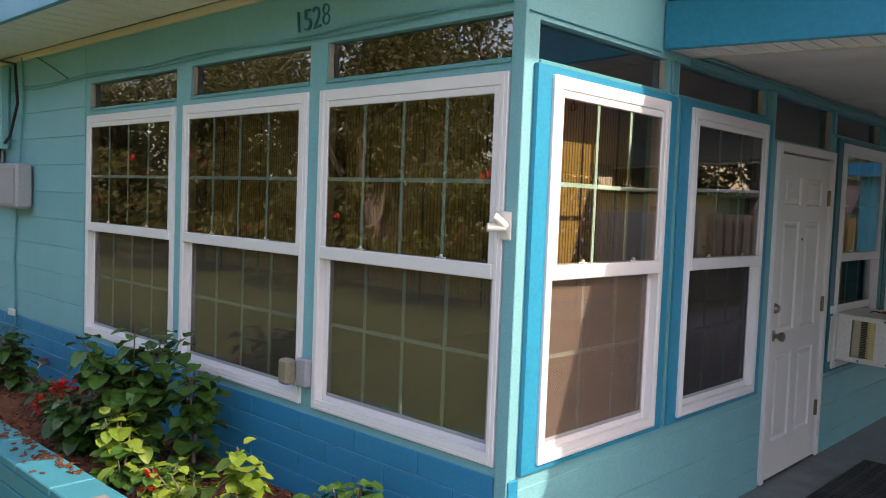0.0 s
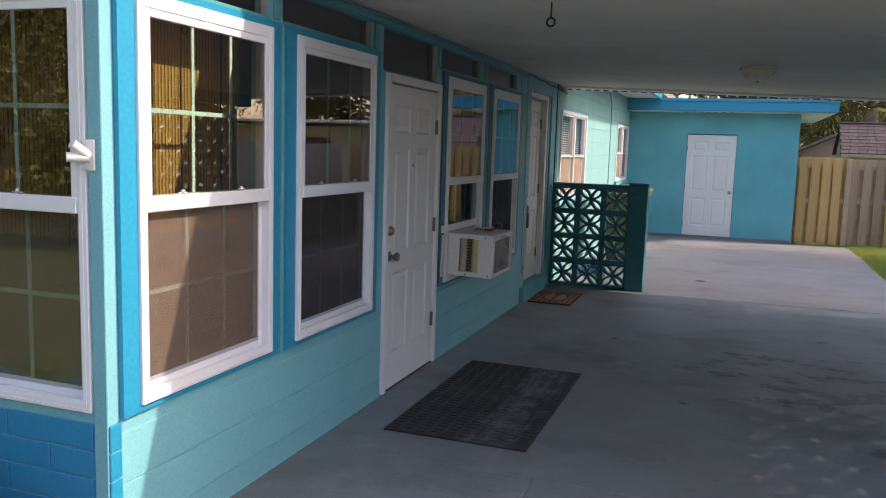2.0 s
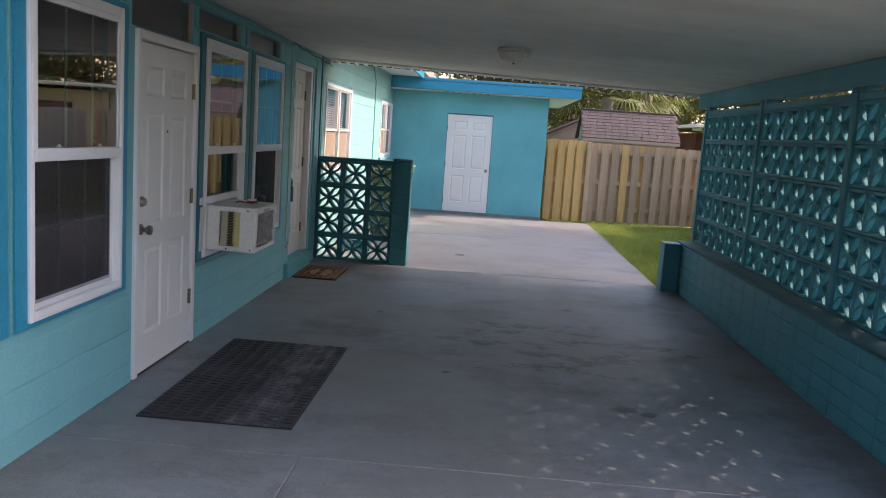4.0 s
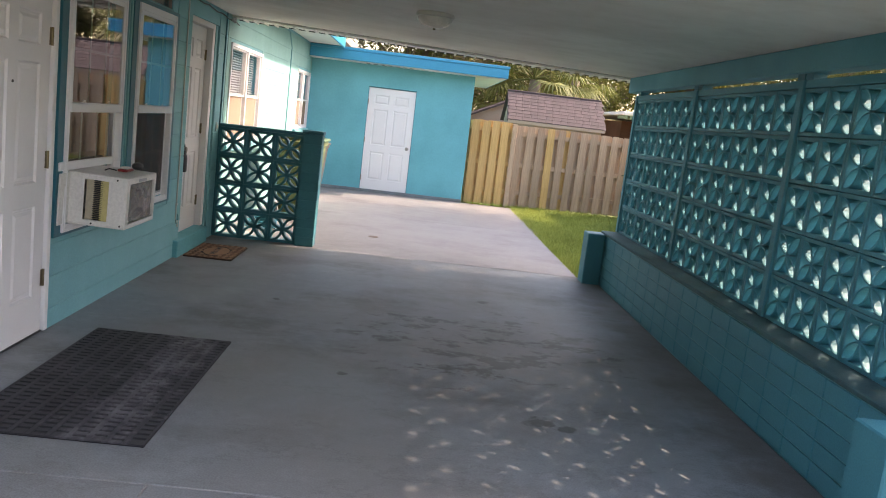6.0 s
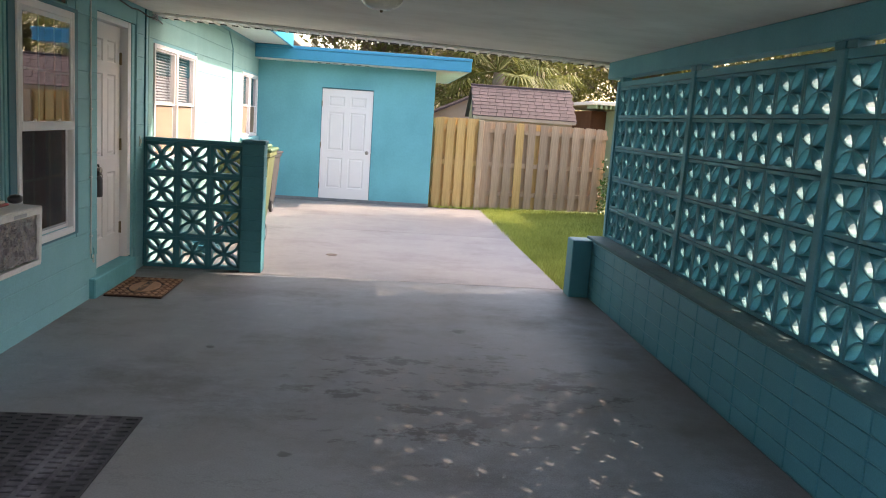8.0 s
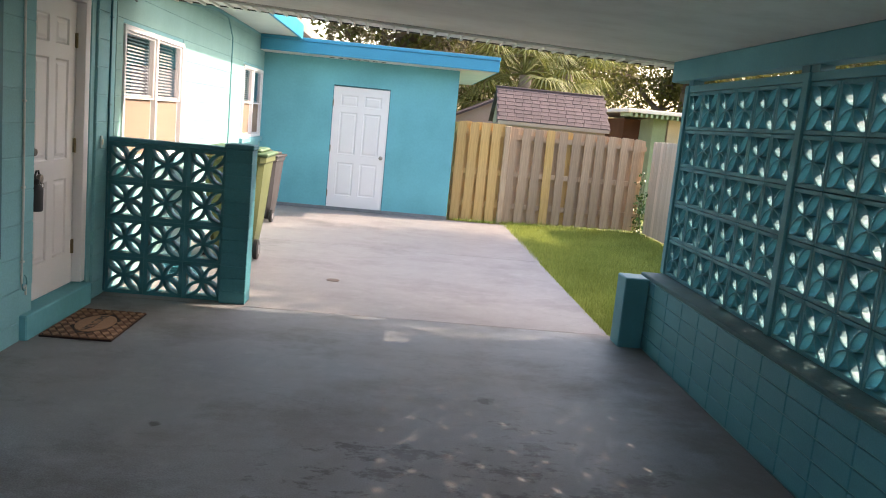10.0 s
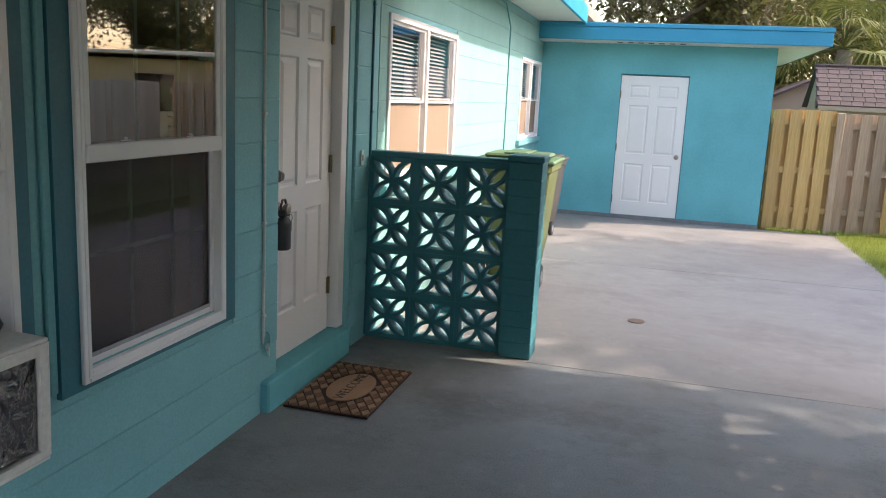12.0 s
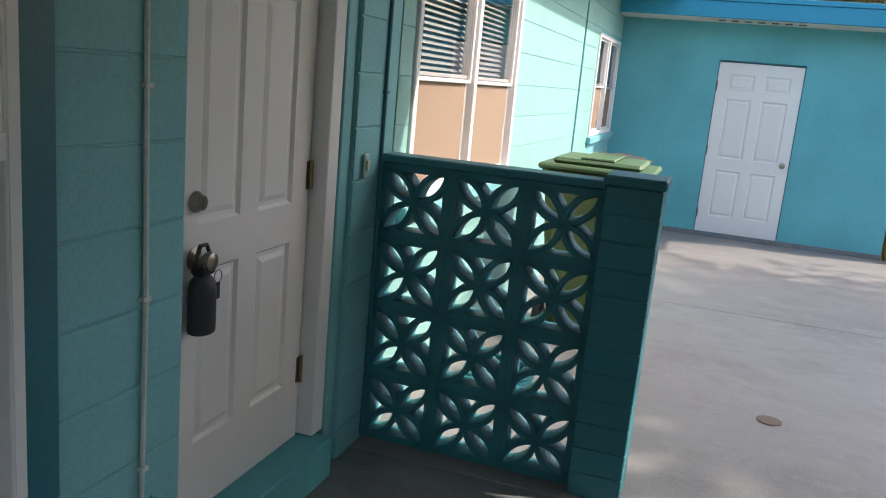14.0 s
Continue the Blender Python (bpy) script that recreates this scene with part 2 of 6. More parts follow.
# ---- building blocks ----
def add_box(bm, x0, x1, y0, y1, z0, z1, bevel=0.0):
    m = Matrix.Translation(((x0 + x1) / 2, (y0 + y1) / 2, (z0 + z1) / 2)) @ Matrix.Diagonal((abs(x1 - x0), abs(y1 - y0), abs(z1 - z0), 1))
    vs = bmesh.ops.create_cube(bm, size=1, matrix=m)["verts"]
    if bevel:
        es = list({e for v in vs for e in v.link_edges})
        bmesh.ops.bevel(bm, geom=es, offset=bevel, segments=1, affect="EDGES", profile=0.5)
    return bm


def boxed(*args, bevel=0.0):
    return add_box(bmesh.new(), *args, bevel=bevel)


def add_tube(bm, points, radius, sides=8, caps=True):
    """A round bar along a polyline; radius may be a list."""
    pts = [Vector(p) for p in points]
    rings = []
    for i, p in enumerate(pts):
        d = (pts[min(i + 1, len(pts) - 1)] - pts[max(i - 1, 0)]).normalized()
        a = d.orthogonal().normalized() if not rings else (side - d * side.dot(d)).normalized()
        side = a
        b = d.cross(a)
        r = radius[i] if isinstance(radius, (list, tuple)) else radius
        rings.append([bm.verts.new(p + (a * math.cos(t) + b * math.sin(t)) * r) for t in (2 * math.pi * k / sides for k in range(sides))])
    for q, w in zip(rings, rings[1:]):
        for k in range(sides):
            bm.faces.new((q[k], q[(k + 1) % sides], w[(k + 1) % sides], w[k]))
    if caps:
        bm.faces.new(rings[0][::-1])
        bm.faces.new(rings[-1])
    return bm


def add_lathe(bm, profile, centre=(0, 0, 0), axis="z", sides=20):
    """A turned body from (radius, height) pairs."""
    turn = {"z": Matrix(), "x": Matrix.Rotation(radians(90), 4, "Y"), "y": Matrix.Rotation(radians(-90), 4, "X")}[axis]
    m = Matrix.Translation(centre) @ turn
    rings = [[bm.verts.new(m @ Vector((r * math.cos(2 * math.pi * k / sides), r * math.sin(2 * math.pi * k / sides), h))) for k in range(sides)] for r, h in profile]
    for q, w in zip(rings, rings[1:]):
        for k in range(sides):
            bm.faces.new((q[k], q[(k + 1) % sides], w[(k + 1) % sides], w[k]))
    bm.faces.new(rings[0][::-1])
    bm.faces.new(rings[-1])
    return bm


def finish(name, bm, material, smooth=False):
    if len(bm.faces) > 1:
        bmesh.ops.recalc_face_normals(bm, faces=bm.faces)
    me = bpy.data.meshes.new(name)
    bm.to_mesh(me)
    bm.free()
    me.materials.append(material)
    if smooth:
        me.shade_smooth()
        me.set_sharp_from_angle(angle=radians(40))
    return me


def under(ob, parent):
    ob.parent = parent
    if parent.type == "EMPTY":
        ob.matrix_parent_inverse = parent.matrix_basis.inverted()
    return ob


def part(name, bm, material, parent, label="", smooth=False):
    ob = under(new(name, finish(name, bm, material, smooth)), parent)
    return tagged(ob, label) if label else ob


def thing(name, at, label, category, group="", kind=""):
    ob = new(name)
    ob.empty_display_size = 0.1
    ob.matrix_basis = Matrix.Translation(at)
    return tagged(ob, label, category, group, kind)


def solid(name, bm, material, label, category, kind="structure", smooth=False):
    return tagged(new(name, finish(name, bm, material, smooth)), label, category, kind=kind)


def wall_with_holes(a0, a1, z0, z1, holes, boxer):
    """Fills the rectangle a0..a1 by z0..z1 but for the holes (a0, a1, z0, z1), box by box, through boxer(a0, a1, z0, z1)."""
    cuts = sorted({a0, a1, *(v for h in holes for v in h[:2] if a0 < v < a1)})
    for p, q in zip(cuts, cuts[1:]):
        lows = sorted((h[2], h[3]) for h in holes if h[0] < (p + q) / 2 < h[1])
        z = z0
        for lo, hi in lows:
            if lo > z + 1e-4:
                boxer(p, q, z, lo)
            z = max(z, hi)
        if z < z1 - 1e-4:
            boxer(p, q, z, z1)


PIECES = {}


def course_blocks(name, parent, a0, a1, z0, z1, length, height, place, material, holes=(), stagger=0.5, thick=0.012, joint=0.009, bevel=0.003, start=0.0):
    """Masonry units proud of their backing, cut round the holes. place(a, z) is the pose of a unit whose face looks along local -y."""
    row, z = 0, z0
    while z < z1 - 0.02:
        top = min(z + height, z1)
        a = a0 - ((row % 2) * stagger * length + start) % length
        while a < a1 - 0.02:
            p, q = max(a, a0), min(a + length, a1)
            spans = [(p, q)]
            for h in holes:
                if h[2] < top - 0.03 and h[3] > z + 0.03:
                    nxt = []
                    for s, e in spans:
                        if h[0] <= s and h[1] >= e:
                            continue
                        if h[1] <= s or h[0] >= e:
                            nxt.append((s, e))
                            continue
                        if h[0] > s:
                            nxt.append((s, h[0]))
                        if h[1] < e:
                            nxt.append((h[1], e))
                    spans = nxt
            lo, hi = z, top
            for h in holes:
                if h[0] < q - 0.02 and h[1] > p + 0.02:
                    if lo < h[3] <= lo + 0.03:
                        lo = h[3]
                    if hi - 0.03 <= h[2] < hi:
                        hi = h[2]
            for s, e in spans:
                w, hgt = e - s - joint, hi - lo - joint
                if w < 0.015 or hgt < 0.015:
                    continue
                key = (name, round(w, 3), round(hgt, 3), material.name, thick)
                if key not in PIECES:
                    PIECES[key] = finish(name, boxed(-w / 2, w / 2, -thick, 0.02, -hgt / 2, hgt / 2, bevel=bevel), material)
                ob = under(new(name, PIECES[key]), parent)
                ob.matrix_basis = place((s + e) / 2, (lo + hi) / 2)
            a += length
        z = top
        row += 1

# ---- the plan ----
XW, YF = -1.535, 2.295        # outer faces of the side wall and of the front wall
YB, XB = 16.0, 1.465          # outer face of the rear wing and its free corner
X_LOW, X_BRZ = 2.56, 2.735    # carriage side: low wall and breeze blocks
FRONT_WINDOWS = [(-5.24, -4.045), (-3.956, -2.80), (-2.71, -1.60)]
SIDE_WINDOWS = [(2.43, 3.305), (3.525, 4.40), (5.65, 6.54), (6.79, 7.66)]
WZ0, WZ1 = 0.59, 2.055        # window heights
FRONT_TRANSOMS = [(-5.215, -4.05), (-3.885, -2.80), (-2.675, -1.60)]
SIDE_TRANSOMS = [(2.37, 3.31), (3.43, 4.39), (4.56, 5.46), (5.52, 6.46), (6.68, 7.62)]
DOOR_A = (4.60, 5.53, 0.0, 1.975)
DOOR_B = (8.19, 9.165, 0.0, 2.14)
REAR_WINDOWS = [(9.68, 11.39, 0.95, 2.035), (14.42, 15.90, 1.05, 2.035)]


def ceil_z(x):
    """Underside of the carport ceiling, which falls away from the house."""
    return 2.305 - 0.034 * (x - XW)


# ground: one sheet of lawn, with the slabs on it
m, nt, p = nodes_of("lawn_grass")
c = ramp_of(nt, noise_of(nt, 0.9, 5), [(0.3, (0.105, 0.135, 0.026)), (0.7, (0.170, 0.190, 0.048))])
c = blend_of(nt, 0.5, c, ramp_of(nt, noise_of(nt, 60, 3), [(0.35, (0.050, 0.070, 0.015)), (0.65, (0.140, 0.165, 0.040))]))
nt.links.new(c, p.inputs["Base Color"])
p.inputs["Roughness"].default_value = 0.85
bump_of(nt, p, noise_of(nt, 70, 3), 0.8, 0.02)
lawn_mat = m
bm = bmesh.new()
bmesh.ops.create_grid(bm, x_segments=40, y_segments=40, size=400)
for v in bm.verts:
    v.co.z = -0.03
solid("ground", bm, lawn_mat, "mown green lawn that reaches the horizon", "lawn")

bm = bmesh.new()
add_box(bm, XW - 0.01, 2.56, 3.755, 9.295, -0.12, 0.0, bevel=0.004)
solid("floor", bm, slab_painted, "worn blue-grey painted carport slab with dark stains", "floor")
bm = bmesh.new()
add_box(bm, XW - 0.01, -0.347, -8.0, 3.749, -0.12, 0.0, bevel=0.004)
add_box(bm, -0.341, 3.4, -8.0, 3.749, -0.12, 0.0, bevel=0.004)
solid("driveway", bm, slab_painted, "blue-grey concrete driveway slabs with open joints", "driveway")
bm = bmesh.new()
add_box(bm, XW, 2.55, 3.7495, 3.7545, -0.05, -0.002)
add_box(bm, -0.3465, -0.3415, -8.0, 3.7485, -0.05, -0.002)
add_box(bm, XW, 2.38, 9.2955, 9.3045, -0.05, -0.002)
solid("joint_fill", bm, slab_bare, "pale mortar in the slab joints", "joint")
bm = bmesh.new()
add_box(bm, XW - 0.01, 2.39, 9.305, 12.60, -0.12, 0.0, bevel=0.004)
add_box(bm, XW - 0.01, 2.44, 12.61, YB, -0.12, 0.0, bevel=0.004)
solid("patio", bm, slab_bare, "pale sunlit concrete patio slabs with thin joints", "patio")


def hole_of(span, z0=WZ0, z1=WZ1):
    return (span[0] + 0.02, span[1] - 0.02, z0 + 0.02, z1 - 0.02)


side_holes = [hole_of(s) for s in SIDE_WINDOWS] + [(a, b, 1.995 if i == 2 else 2.105, 2.245) for i, (a, b) in enumerate(SIDE_TRANSOMS)]
side_holes += [(DOOR_A[0] + 0.02, DOOR_A[1] - 0.02, -0.2, DOOR_A[3] - 0.02), (DOOR_B[0], DOOR_B[1], -0.2, DOOR_B[3])]
side_holes += [(a + 0.02, b - 0.02, z0 + 0.02, z1 - 0.02) for a, b, z0, z1 in REAR_WINDOWS]
front_holes = [hole_of(s) for s in FRONT_WINDOWS] + [(a, b, 2.105, 2.27) for a, b in FRONT_TRANSOMS]

bm = bmesh.new()
wall_with_holes(YF + 0.07, 7.76, -0.1, 2.62, side_holes, lambda a, b, z0, z1: add_box(bm, XW - 0.07, XW, a, b, z0, z1))
wall_with_holes(7.76, YB, -0.1, 2.62, side_holes, lambda a, b, z0, z1: add_box(bm, XW - 0.2, XW, a, b, z0, z1))
wall_side = solid("wall_east", bm, teal_wall, "teal painted block side wall with windows and doors", "wall")
bm = bmesh.new()
wall_with_holes(-12.0, XW, -0.1, 2.62, front_holes, lambda a, b, z0, z1: add_box(bm, a, b, YF, YF + 0.07, z0, z1))
wall_front = solid("wall_south", bm, teal_wall, "teal painted block front wall over a blue base", "wall")
bm = bmesh.new()
fd_hole = (-0.455, 0.427, -0.2, 1.94)
wall_with_holes(XW, XB, -0.1, 2.5, [fd_hole], lambda a, b, z0, z1: add_box(bm, a, b, YB, YB + 0.2, z0, z1))
add_box(bm, XB - 0.2, XB, YB + 0.2, 20.0, -0.1, 2.5)
solid("wall_north", bm, teal_stucco, "teal stucco wall of the rear wing with a pale base line", "wall")

solid("baseboard", boxed(XW, XB + 0.004, YB - 0.012, YB - 0.001, 0.0, 0.055, bevel=0.003), slab_painted, "grey painted base line of the rear wing", "base line")
# plain walls that close the house
bm = bmesh.new()
add_box(bm, -12.0, -11.8, YF + 0.07, 20.0, -0.1, 2.62)
add_box(bm, -11.8, XB - 0.2, 19.8, 20.0, -0.1, 2.5)
add_box(bm, XW - 4.2, XW - 4.1, YF + 0.07, 19.8, 0.0, 2.6)
solid("wall_west", bm, interior_paint, "plain closing walls of the house", "wall")
solid("house_floor", boxed(-11.8, XW - 0.07, YF + 0.07, 19.8, -0.1, 0.12), interior_paint, "dark floor inside the house", "floor")
solid("house_ceiling", boxed(-11.8, XW - 0.07, YF + 0.07, 19.8, 2.44, 2.56), interior_paint, "dark ceiling inside the house", "ceiling")

# house roof: flat-pitched slab with soffits and blue fascia
bm = bmesh.new()
add_box(bm, -12.6, XW - 0.02, 1.72, 20.4, 2.66, 2.86)
add_box(bm, -12.6, -0.93, 9.995, 20.4, 2.66, 2.80)
house_roof = thing("house_roof", (-5, 8, 2.62), "low house roof with blue fascia boards", "roof", kind="structure")
part("deck", bm, painted("grey_roofing", (0.22, 0.21, 0.20), 0.8, 60), house_roof)
bm = bmesh.new()
for i in range(64):
    x = -12.6 + i * 0.172
    add_box(bm, x, x + 0.16, 1.74, YF - 0.03, 2.575, 2.585)
    add_box(bm, x + 0.16, x + 0.172, 1.74, YF - 0.03, 2.581, 2.587)
part("front_soffit", bm, soffit_metal, house_roof, "cream ribbed soffit under the front eave")
part("front_fascia", boxed(-12.6, XW - 0.03, 1.70, 1.735, 2.55, 2.84, bevel=0.004), blue_trim, house_roof, "blue fascia board")
part("front_trim", boxed(-12.0, XW - 0.03, YF - 0.028, YF - 0.002, 2.525, 2.572, bevel=0.004), cream_trim, house_roof, "cream trim strip under the soffit")
part("rear_soffit", boxed(XW + 0.005, -0.952, 10.02, 15.53, 2.555, 2.57), soffit_metal, house_roof)
part("rear_fascia", boxed(-0.95, -0.915, 10.0, 15.56, 2.53, 2.74, bevel=0.004), blue_trim, house_roof, "blue fascia board")

# unseen slab added to keep sun off the gable panel and transom
part("gable_shade_slab", boxed(XW - 0.018, XW + 0.90, 1.74, 3.75, 2.875, 2.93, bevel=0.004), bpy.data.materials["grey_roofing"], house_roof)
# gable panel above the corner
bm = bmesh.new()
for i in range(10):
    y = YF + i * 0.1
    add_box(bm, XW, XW + 0.014, y + 0.003, y + 0.097, 2.62, 2.86, bevel=0.003)
solid("gable_panel", bm, teal_trim, "teal vertical siding above the corner windows", "siding")

# rear wing roof
wing = thing("wing_roof", (0, 16.5, 2.3), "flat roof of the rear wing with blue fascia", "roof", kind="structure")
part("deck", boxed(XW + 0.02, 2.0, 15.60, 20.3, 2.42, 2.56), bpy.data.materials["grey_roofing"], wing)
part("front_fascia", boxed(XW + 0.01, 2.02, 15.565, 15.60, 2.335, 2.50, bevel=0.004), blue_trim, wing, "bright blue fascia board")
part("drip_edge", boxed(XW + 0.01, 2.03, 15.55, 15.60, 2.502, 2.55, bevel=0.003), blue_trim, wing)
part("side_fascia", boxed(1.985, 2.02, 15.602, 20.3, 2.335, 2.50, bevel=0.004), blue_trim, wing, "bright blue fascia board")
bm = bmesh.new()
add_box(bm, XW + 0.01, 1.98, 15.602, YB - 0.002, 2.325, 2.335)
add_box(bm, XB + 0.002, 1.98, YB, 20.2, 2.325, 2.335)
for i in range(20):
    add_box(bm, XW + 0.05 + i * 0.175, XW + 0.056 + i * 0.175, 15.61, YB - 0.01, 2.319, 2.325)
part("soffit", bm, soffit_metal, wing, "white ribbed soffit")
bm = bmesh.new()
for i in range(7):
    add_box(bm, -0.52 + i * 0.13, -0.45 + i * 0.13, 15.64, 15.72, 2.314, 2.3185)
part("soffit_vent", bm, dark_iron, wing, "row of dark soffit vent slots")

# ---- carport ----
def sloped(bm, x0, x1, y0, y1, lift0, lift1, bevel=0.0):
    """A box whose height follows the carport ceiling."""
    first = len(bm.verts)
    add_box(bm, x0, x1, y0, y1, lift0, lift1, bevel)
    bm.verts.ensure_lookup_table()
    for v in bm.verts[first:]:
        v.co.z += ceil_z(v.co.x)
    return bm


RX = 3.05
solid("ceiling", sloped(bmesh.new(), XW + 0.004, RX, 3.52, 9.63, 0.0, 0.03), ceiling_paint, "off-white mottled carport ceiling panels", "ceiling")
carport = thing("carport_roof", (0.8, 6.5, 2.3), "carport roof edge with blue fascia and white soffit", "roof", kind="structure")
part("deck", sloped(bmesh.new(), XW + 0.004, RX + 0.1, 3.30, 9.97, 0.035, 0.16), bpy.data.materials["grey_roofing"], carport)
part("front_fascia", sloped(bmesh.new(), XW + 0.004, RX + 0.14, 3.26, 3.298, -0.025, 0.185, bevel=0.004), blue_trim, carport, "blue front fascia board")
part("front_drip", sloped(bmesh.new(), XW + 0.004, RX + 0.15, 3.235, 3.296, 0.188, 0.23, bevel=0.004), blue_trim, carport)
bm = bmesh.new()
n = int((RX - XW) / 0.075)
for i in range(n):
    x = XW + 0.006 + i * 0.075
    sloped(bm, x, x + 0.067, 3.30, 3.515, -0.020, -0.014)
    sloped(bm, x + 0.067, x + 0.075, 3.30, 3.515, -0.014, -0.010)
part("front_soffit", bm, soffit_metal, carport, "white perforated metal soffit strip")
part("front_rail", sloped(bmesh.new(), XW + 0.006, RX, 3.515, 3.545, -0.024, -0.002, bevel=0.003), cream_trim, carport)
bm = bmesh.new()
for i in range(int((RX - XW) / 0.108)):
    x = XW + 0.006 + i * 0.108
    sloped(bm, x, x + 0.088, 9.664, 9.96, -0.012, -0.006)
    sloped(bm, x + 0.089, x + 0.107, 9.664, 9.96, -0.030, -0.004)
part("rear_soffit", bm, soffit_metal, carport, "white ribbed metal soffit strip")
part("rear_rail", sloped(bmesh.new(), XW + 0.006, RX, 9.632, 9.662, -0.02, -0.002), soffit_metal, carport)
part("rear_fascia", sloped(bmesh.new(), XW + 0.004, RX + 0.14, 9.962, 9.99, -0.02, 0.19, bevel=0.003), dark_iron, carport, "dark edge of the metal roof")
beam = solid("carport_beam", sloped(bmesh.new(), 2.72, 2.83, 3.30, 9.62, -0.158, -0.002, bevel=0.006), breeze_paint, "teal painted timber beam over the block screen", "beam")

# low wall, piers
bm = bmesh.new()
add_box(bm, X_LOW + 0.01, X_BRZ + 0.16, 3.84, 9.24, -0.1, 0.54)
low_wall = solid("low_wall", bm, teal_trim, "teal painted low block wall under the breeze blocks", "low wall")

# ---- windows and doors ----
TURN_SIDE = 90   # local -y (outward) becomes +x


def sheet(x0, x1, y, z0, z1):
    """One glazed face that looks along -y."""
    bm = bmesh.new()
    bm.faces.new([bm.verts.new(p) for p in ((x0, y, z0), (x1, y, z0), (x1, y, z1), (x0, y, z1))])
    return bm


def sash(name, parent, w, z0, z1, y, cols, rows, screen, bars=True):
    """One sash of a hung window: rails, glass, grid between the panes, insect screen."""
    r = 0.029
    bm = bmesh.new()
    add_box(bm, -w / 2, -w / 2 + r, y, y + 0.03, z0, z1, bevel=0.003)
    add_box(bm, w / 2 - r, w / 2, y, y + 0.03, z0, z1, bevel=0.003)
    add_box(bm, -w / 2 + r, w / 2 - r, y + 0.002, y + 0.03, z0, z0 + r, bevel=0.003)
    add_box(bm, -w / 2 + r, w / 2 - r, y + 0.002, y + 0.03, z1 - r, z1, bevel=0.003)
    s = part(name, bm, white_vinyl, parent)
    g0, g1, h0, h1 = -w / 2 + r, w / 2 - r, z0 + r, z1 - r
    pane = part("pane", sheet(g0 - 0.004, g1 + 0.004, y + 0.0065, h0 - 0.004, h1 + 0.004), pane_glass, s)
    pane.visible_shadow = False
    if bars:
        t = 0.0085
        for i in range(1, cols):
            x = g0 + (g1 - g0) * i / cols
            part("muntin", boxed(x - t, x + t, y + 0.0095, y + 0.014, h0, h1), muntin_paint, s)
        for j in range(1, rows):
            z = h0 + (h1 - h0) * j / rows
            part("muntin", boxed(g0, g1, y + 0.010, y + 0.0145, z - t, z + t), muntin_paint, s)
    if screen:
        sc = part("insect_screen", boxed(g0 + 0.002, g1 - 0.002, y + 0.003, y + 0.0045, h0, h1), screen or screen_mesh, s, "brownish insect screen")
        bm = bmesh.new()
        add_box(bm, g1 - 0.006, g1, y + 0.001, y + 0.010, h0, h1)
        add_box(bm, g0, g1 - 0.006, y + 0.001, y + 0.010, h0, h0 + 0.014)
        part("screen_frame", bm, grey_plastic, s)
    return s


def hung_window(name, w, z0, z1, cols, label, locks=True, screen=True, lower_lift=0.0):
    """A white single-hung window; local x along the wall, outward -y, the wall's face at y = 0."""
    win = thing(name, (0, 0, 0), label, "window", kind="structure")
    f = 0.038
    bm = bmesh.new()
    for x0, x1, za, zb in ((-w / 2, -w / 2 + f, z0, z1), (w / 2 - f, w / 2, z0, z1), (-w / 2 + f, w / 2 - f, z1 - f - 0.012, z1), (-w / 2 + f, w / 2 - f, z0, z0 + f)):
        add_box(bm, x0, x1, -0.014, 0.06, za, zb, bevel=0.003)
    for x0, x1, za, zb in ((-w / 2 + 0.018, -w / 2 + f - 0.006, z0 + 0.02, z1 - 0.02), (w / 2 - f + 0.006, w / 2 - 0.018, z0 + 0.02, z1 - 0.02)):
        add_box(bm, x0, x1, -0.0165, -0.013, za, zb, bevel=0.001)
    part("window_frame", bm, white_vinyl, win)
    bm = bmesh.new()
    for k in range(3):
        add_box(bm, -w / 2 + f * 0.6, w / 2 - f * 0.6, -0.019 + k * 0.003, -0.012 + k * 0.003, z0 + 0.006 + k * 0.015, z0 + 0.016 + k * 0.015)
    part("window_sill", bm, white_vinyl, win)
    mid = (z0 + z1) / 2 - 0.02
    top = sash("upper_sash", win, w - 2 * f, mid, z1 - f - 0.012, -0.012, cols, 2, False)
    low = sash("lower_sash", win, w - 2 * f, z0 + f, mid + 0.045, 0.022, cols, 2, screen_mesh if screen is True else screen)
    part("meeting_rail", boxed(-w / 2 + f, w / 2 - f, -0.02, 0.018, mid - 0.012, mid + 0.045, bevel=0.004), white_vinyl, top)
    if locks:
        for x in (-w * 0.22, w * 0.22):
            bm = bmesh.new()
            add_box(bm, x - 0.028, x + 0.028, -0.006, 0.0, mid + 0.046, mid + 0.053, bevel=0.002)
            add_lathe(bm, [(0.009, 0), (0.009, 0.008), (0.004, 0.009)], (x, -0.003, mid + 0.053), sides=10)
            part("sash_lock", bm, white_plastic, top)
    return win


def transom(name, a0, a1, z0, z1, label):
    """A fixed pane set deep between the posts."""
    t = thing(name, (0, 0, 0), label, "transom window", kind="structure")
    w = a1 - a0
    g = part("pane", sheet(-w / 2 + 0.002, w / 2 - 0.002, 0.035, z0 + 0.002, z1 - 0.002), pane_glass, t)
    g.visible_shadow = False
    bm = bmesh.new()
    add_box(bm, -w / 2 + 0.002, -w / 2 + 0.006, 0.008, 0.033, z0 + 0.004, z1 - 0.004)
    add_box(bm, w / 2 - 0.006, w / 2 - 0.002, 0.008, 0.033, z0 + 0.004, z1 - 0.004)
    part("jamb", bm, timber_end, t, "bare weathered timber jamb")
    if z0 > 2.05:
        part("sill", boxed(-w / 2, w / 2, -0.010, 0.0, z0 - 0.02, z0 - 0.002, bevel=0.003), teal_trim, t)
    return t


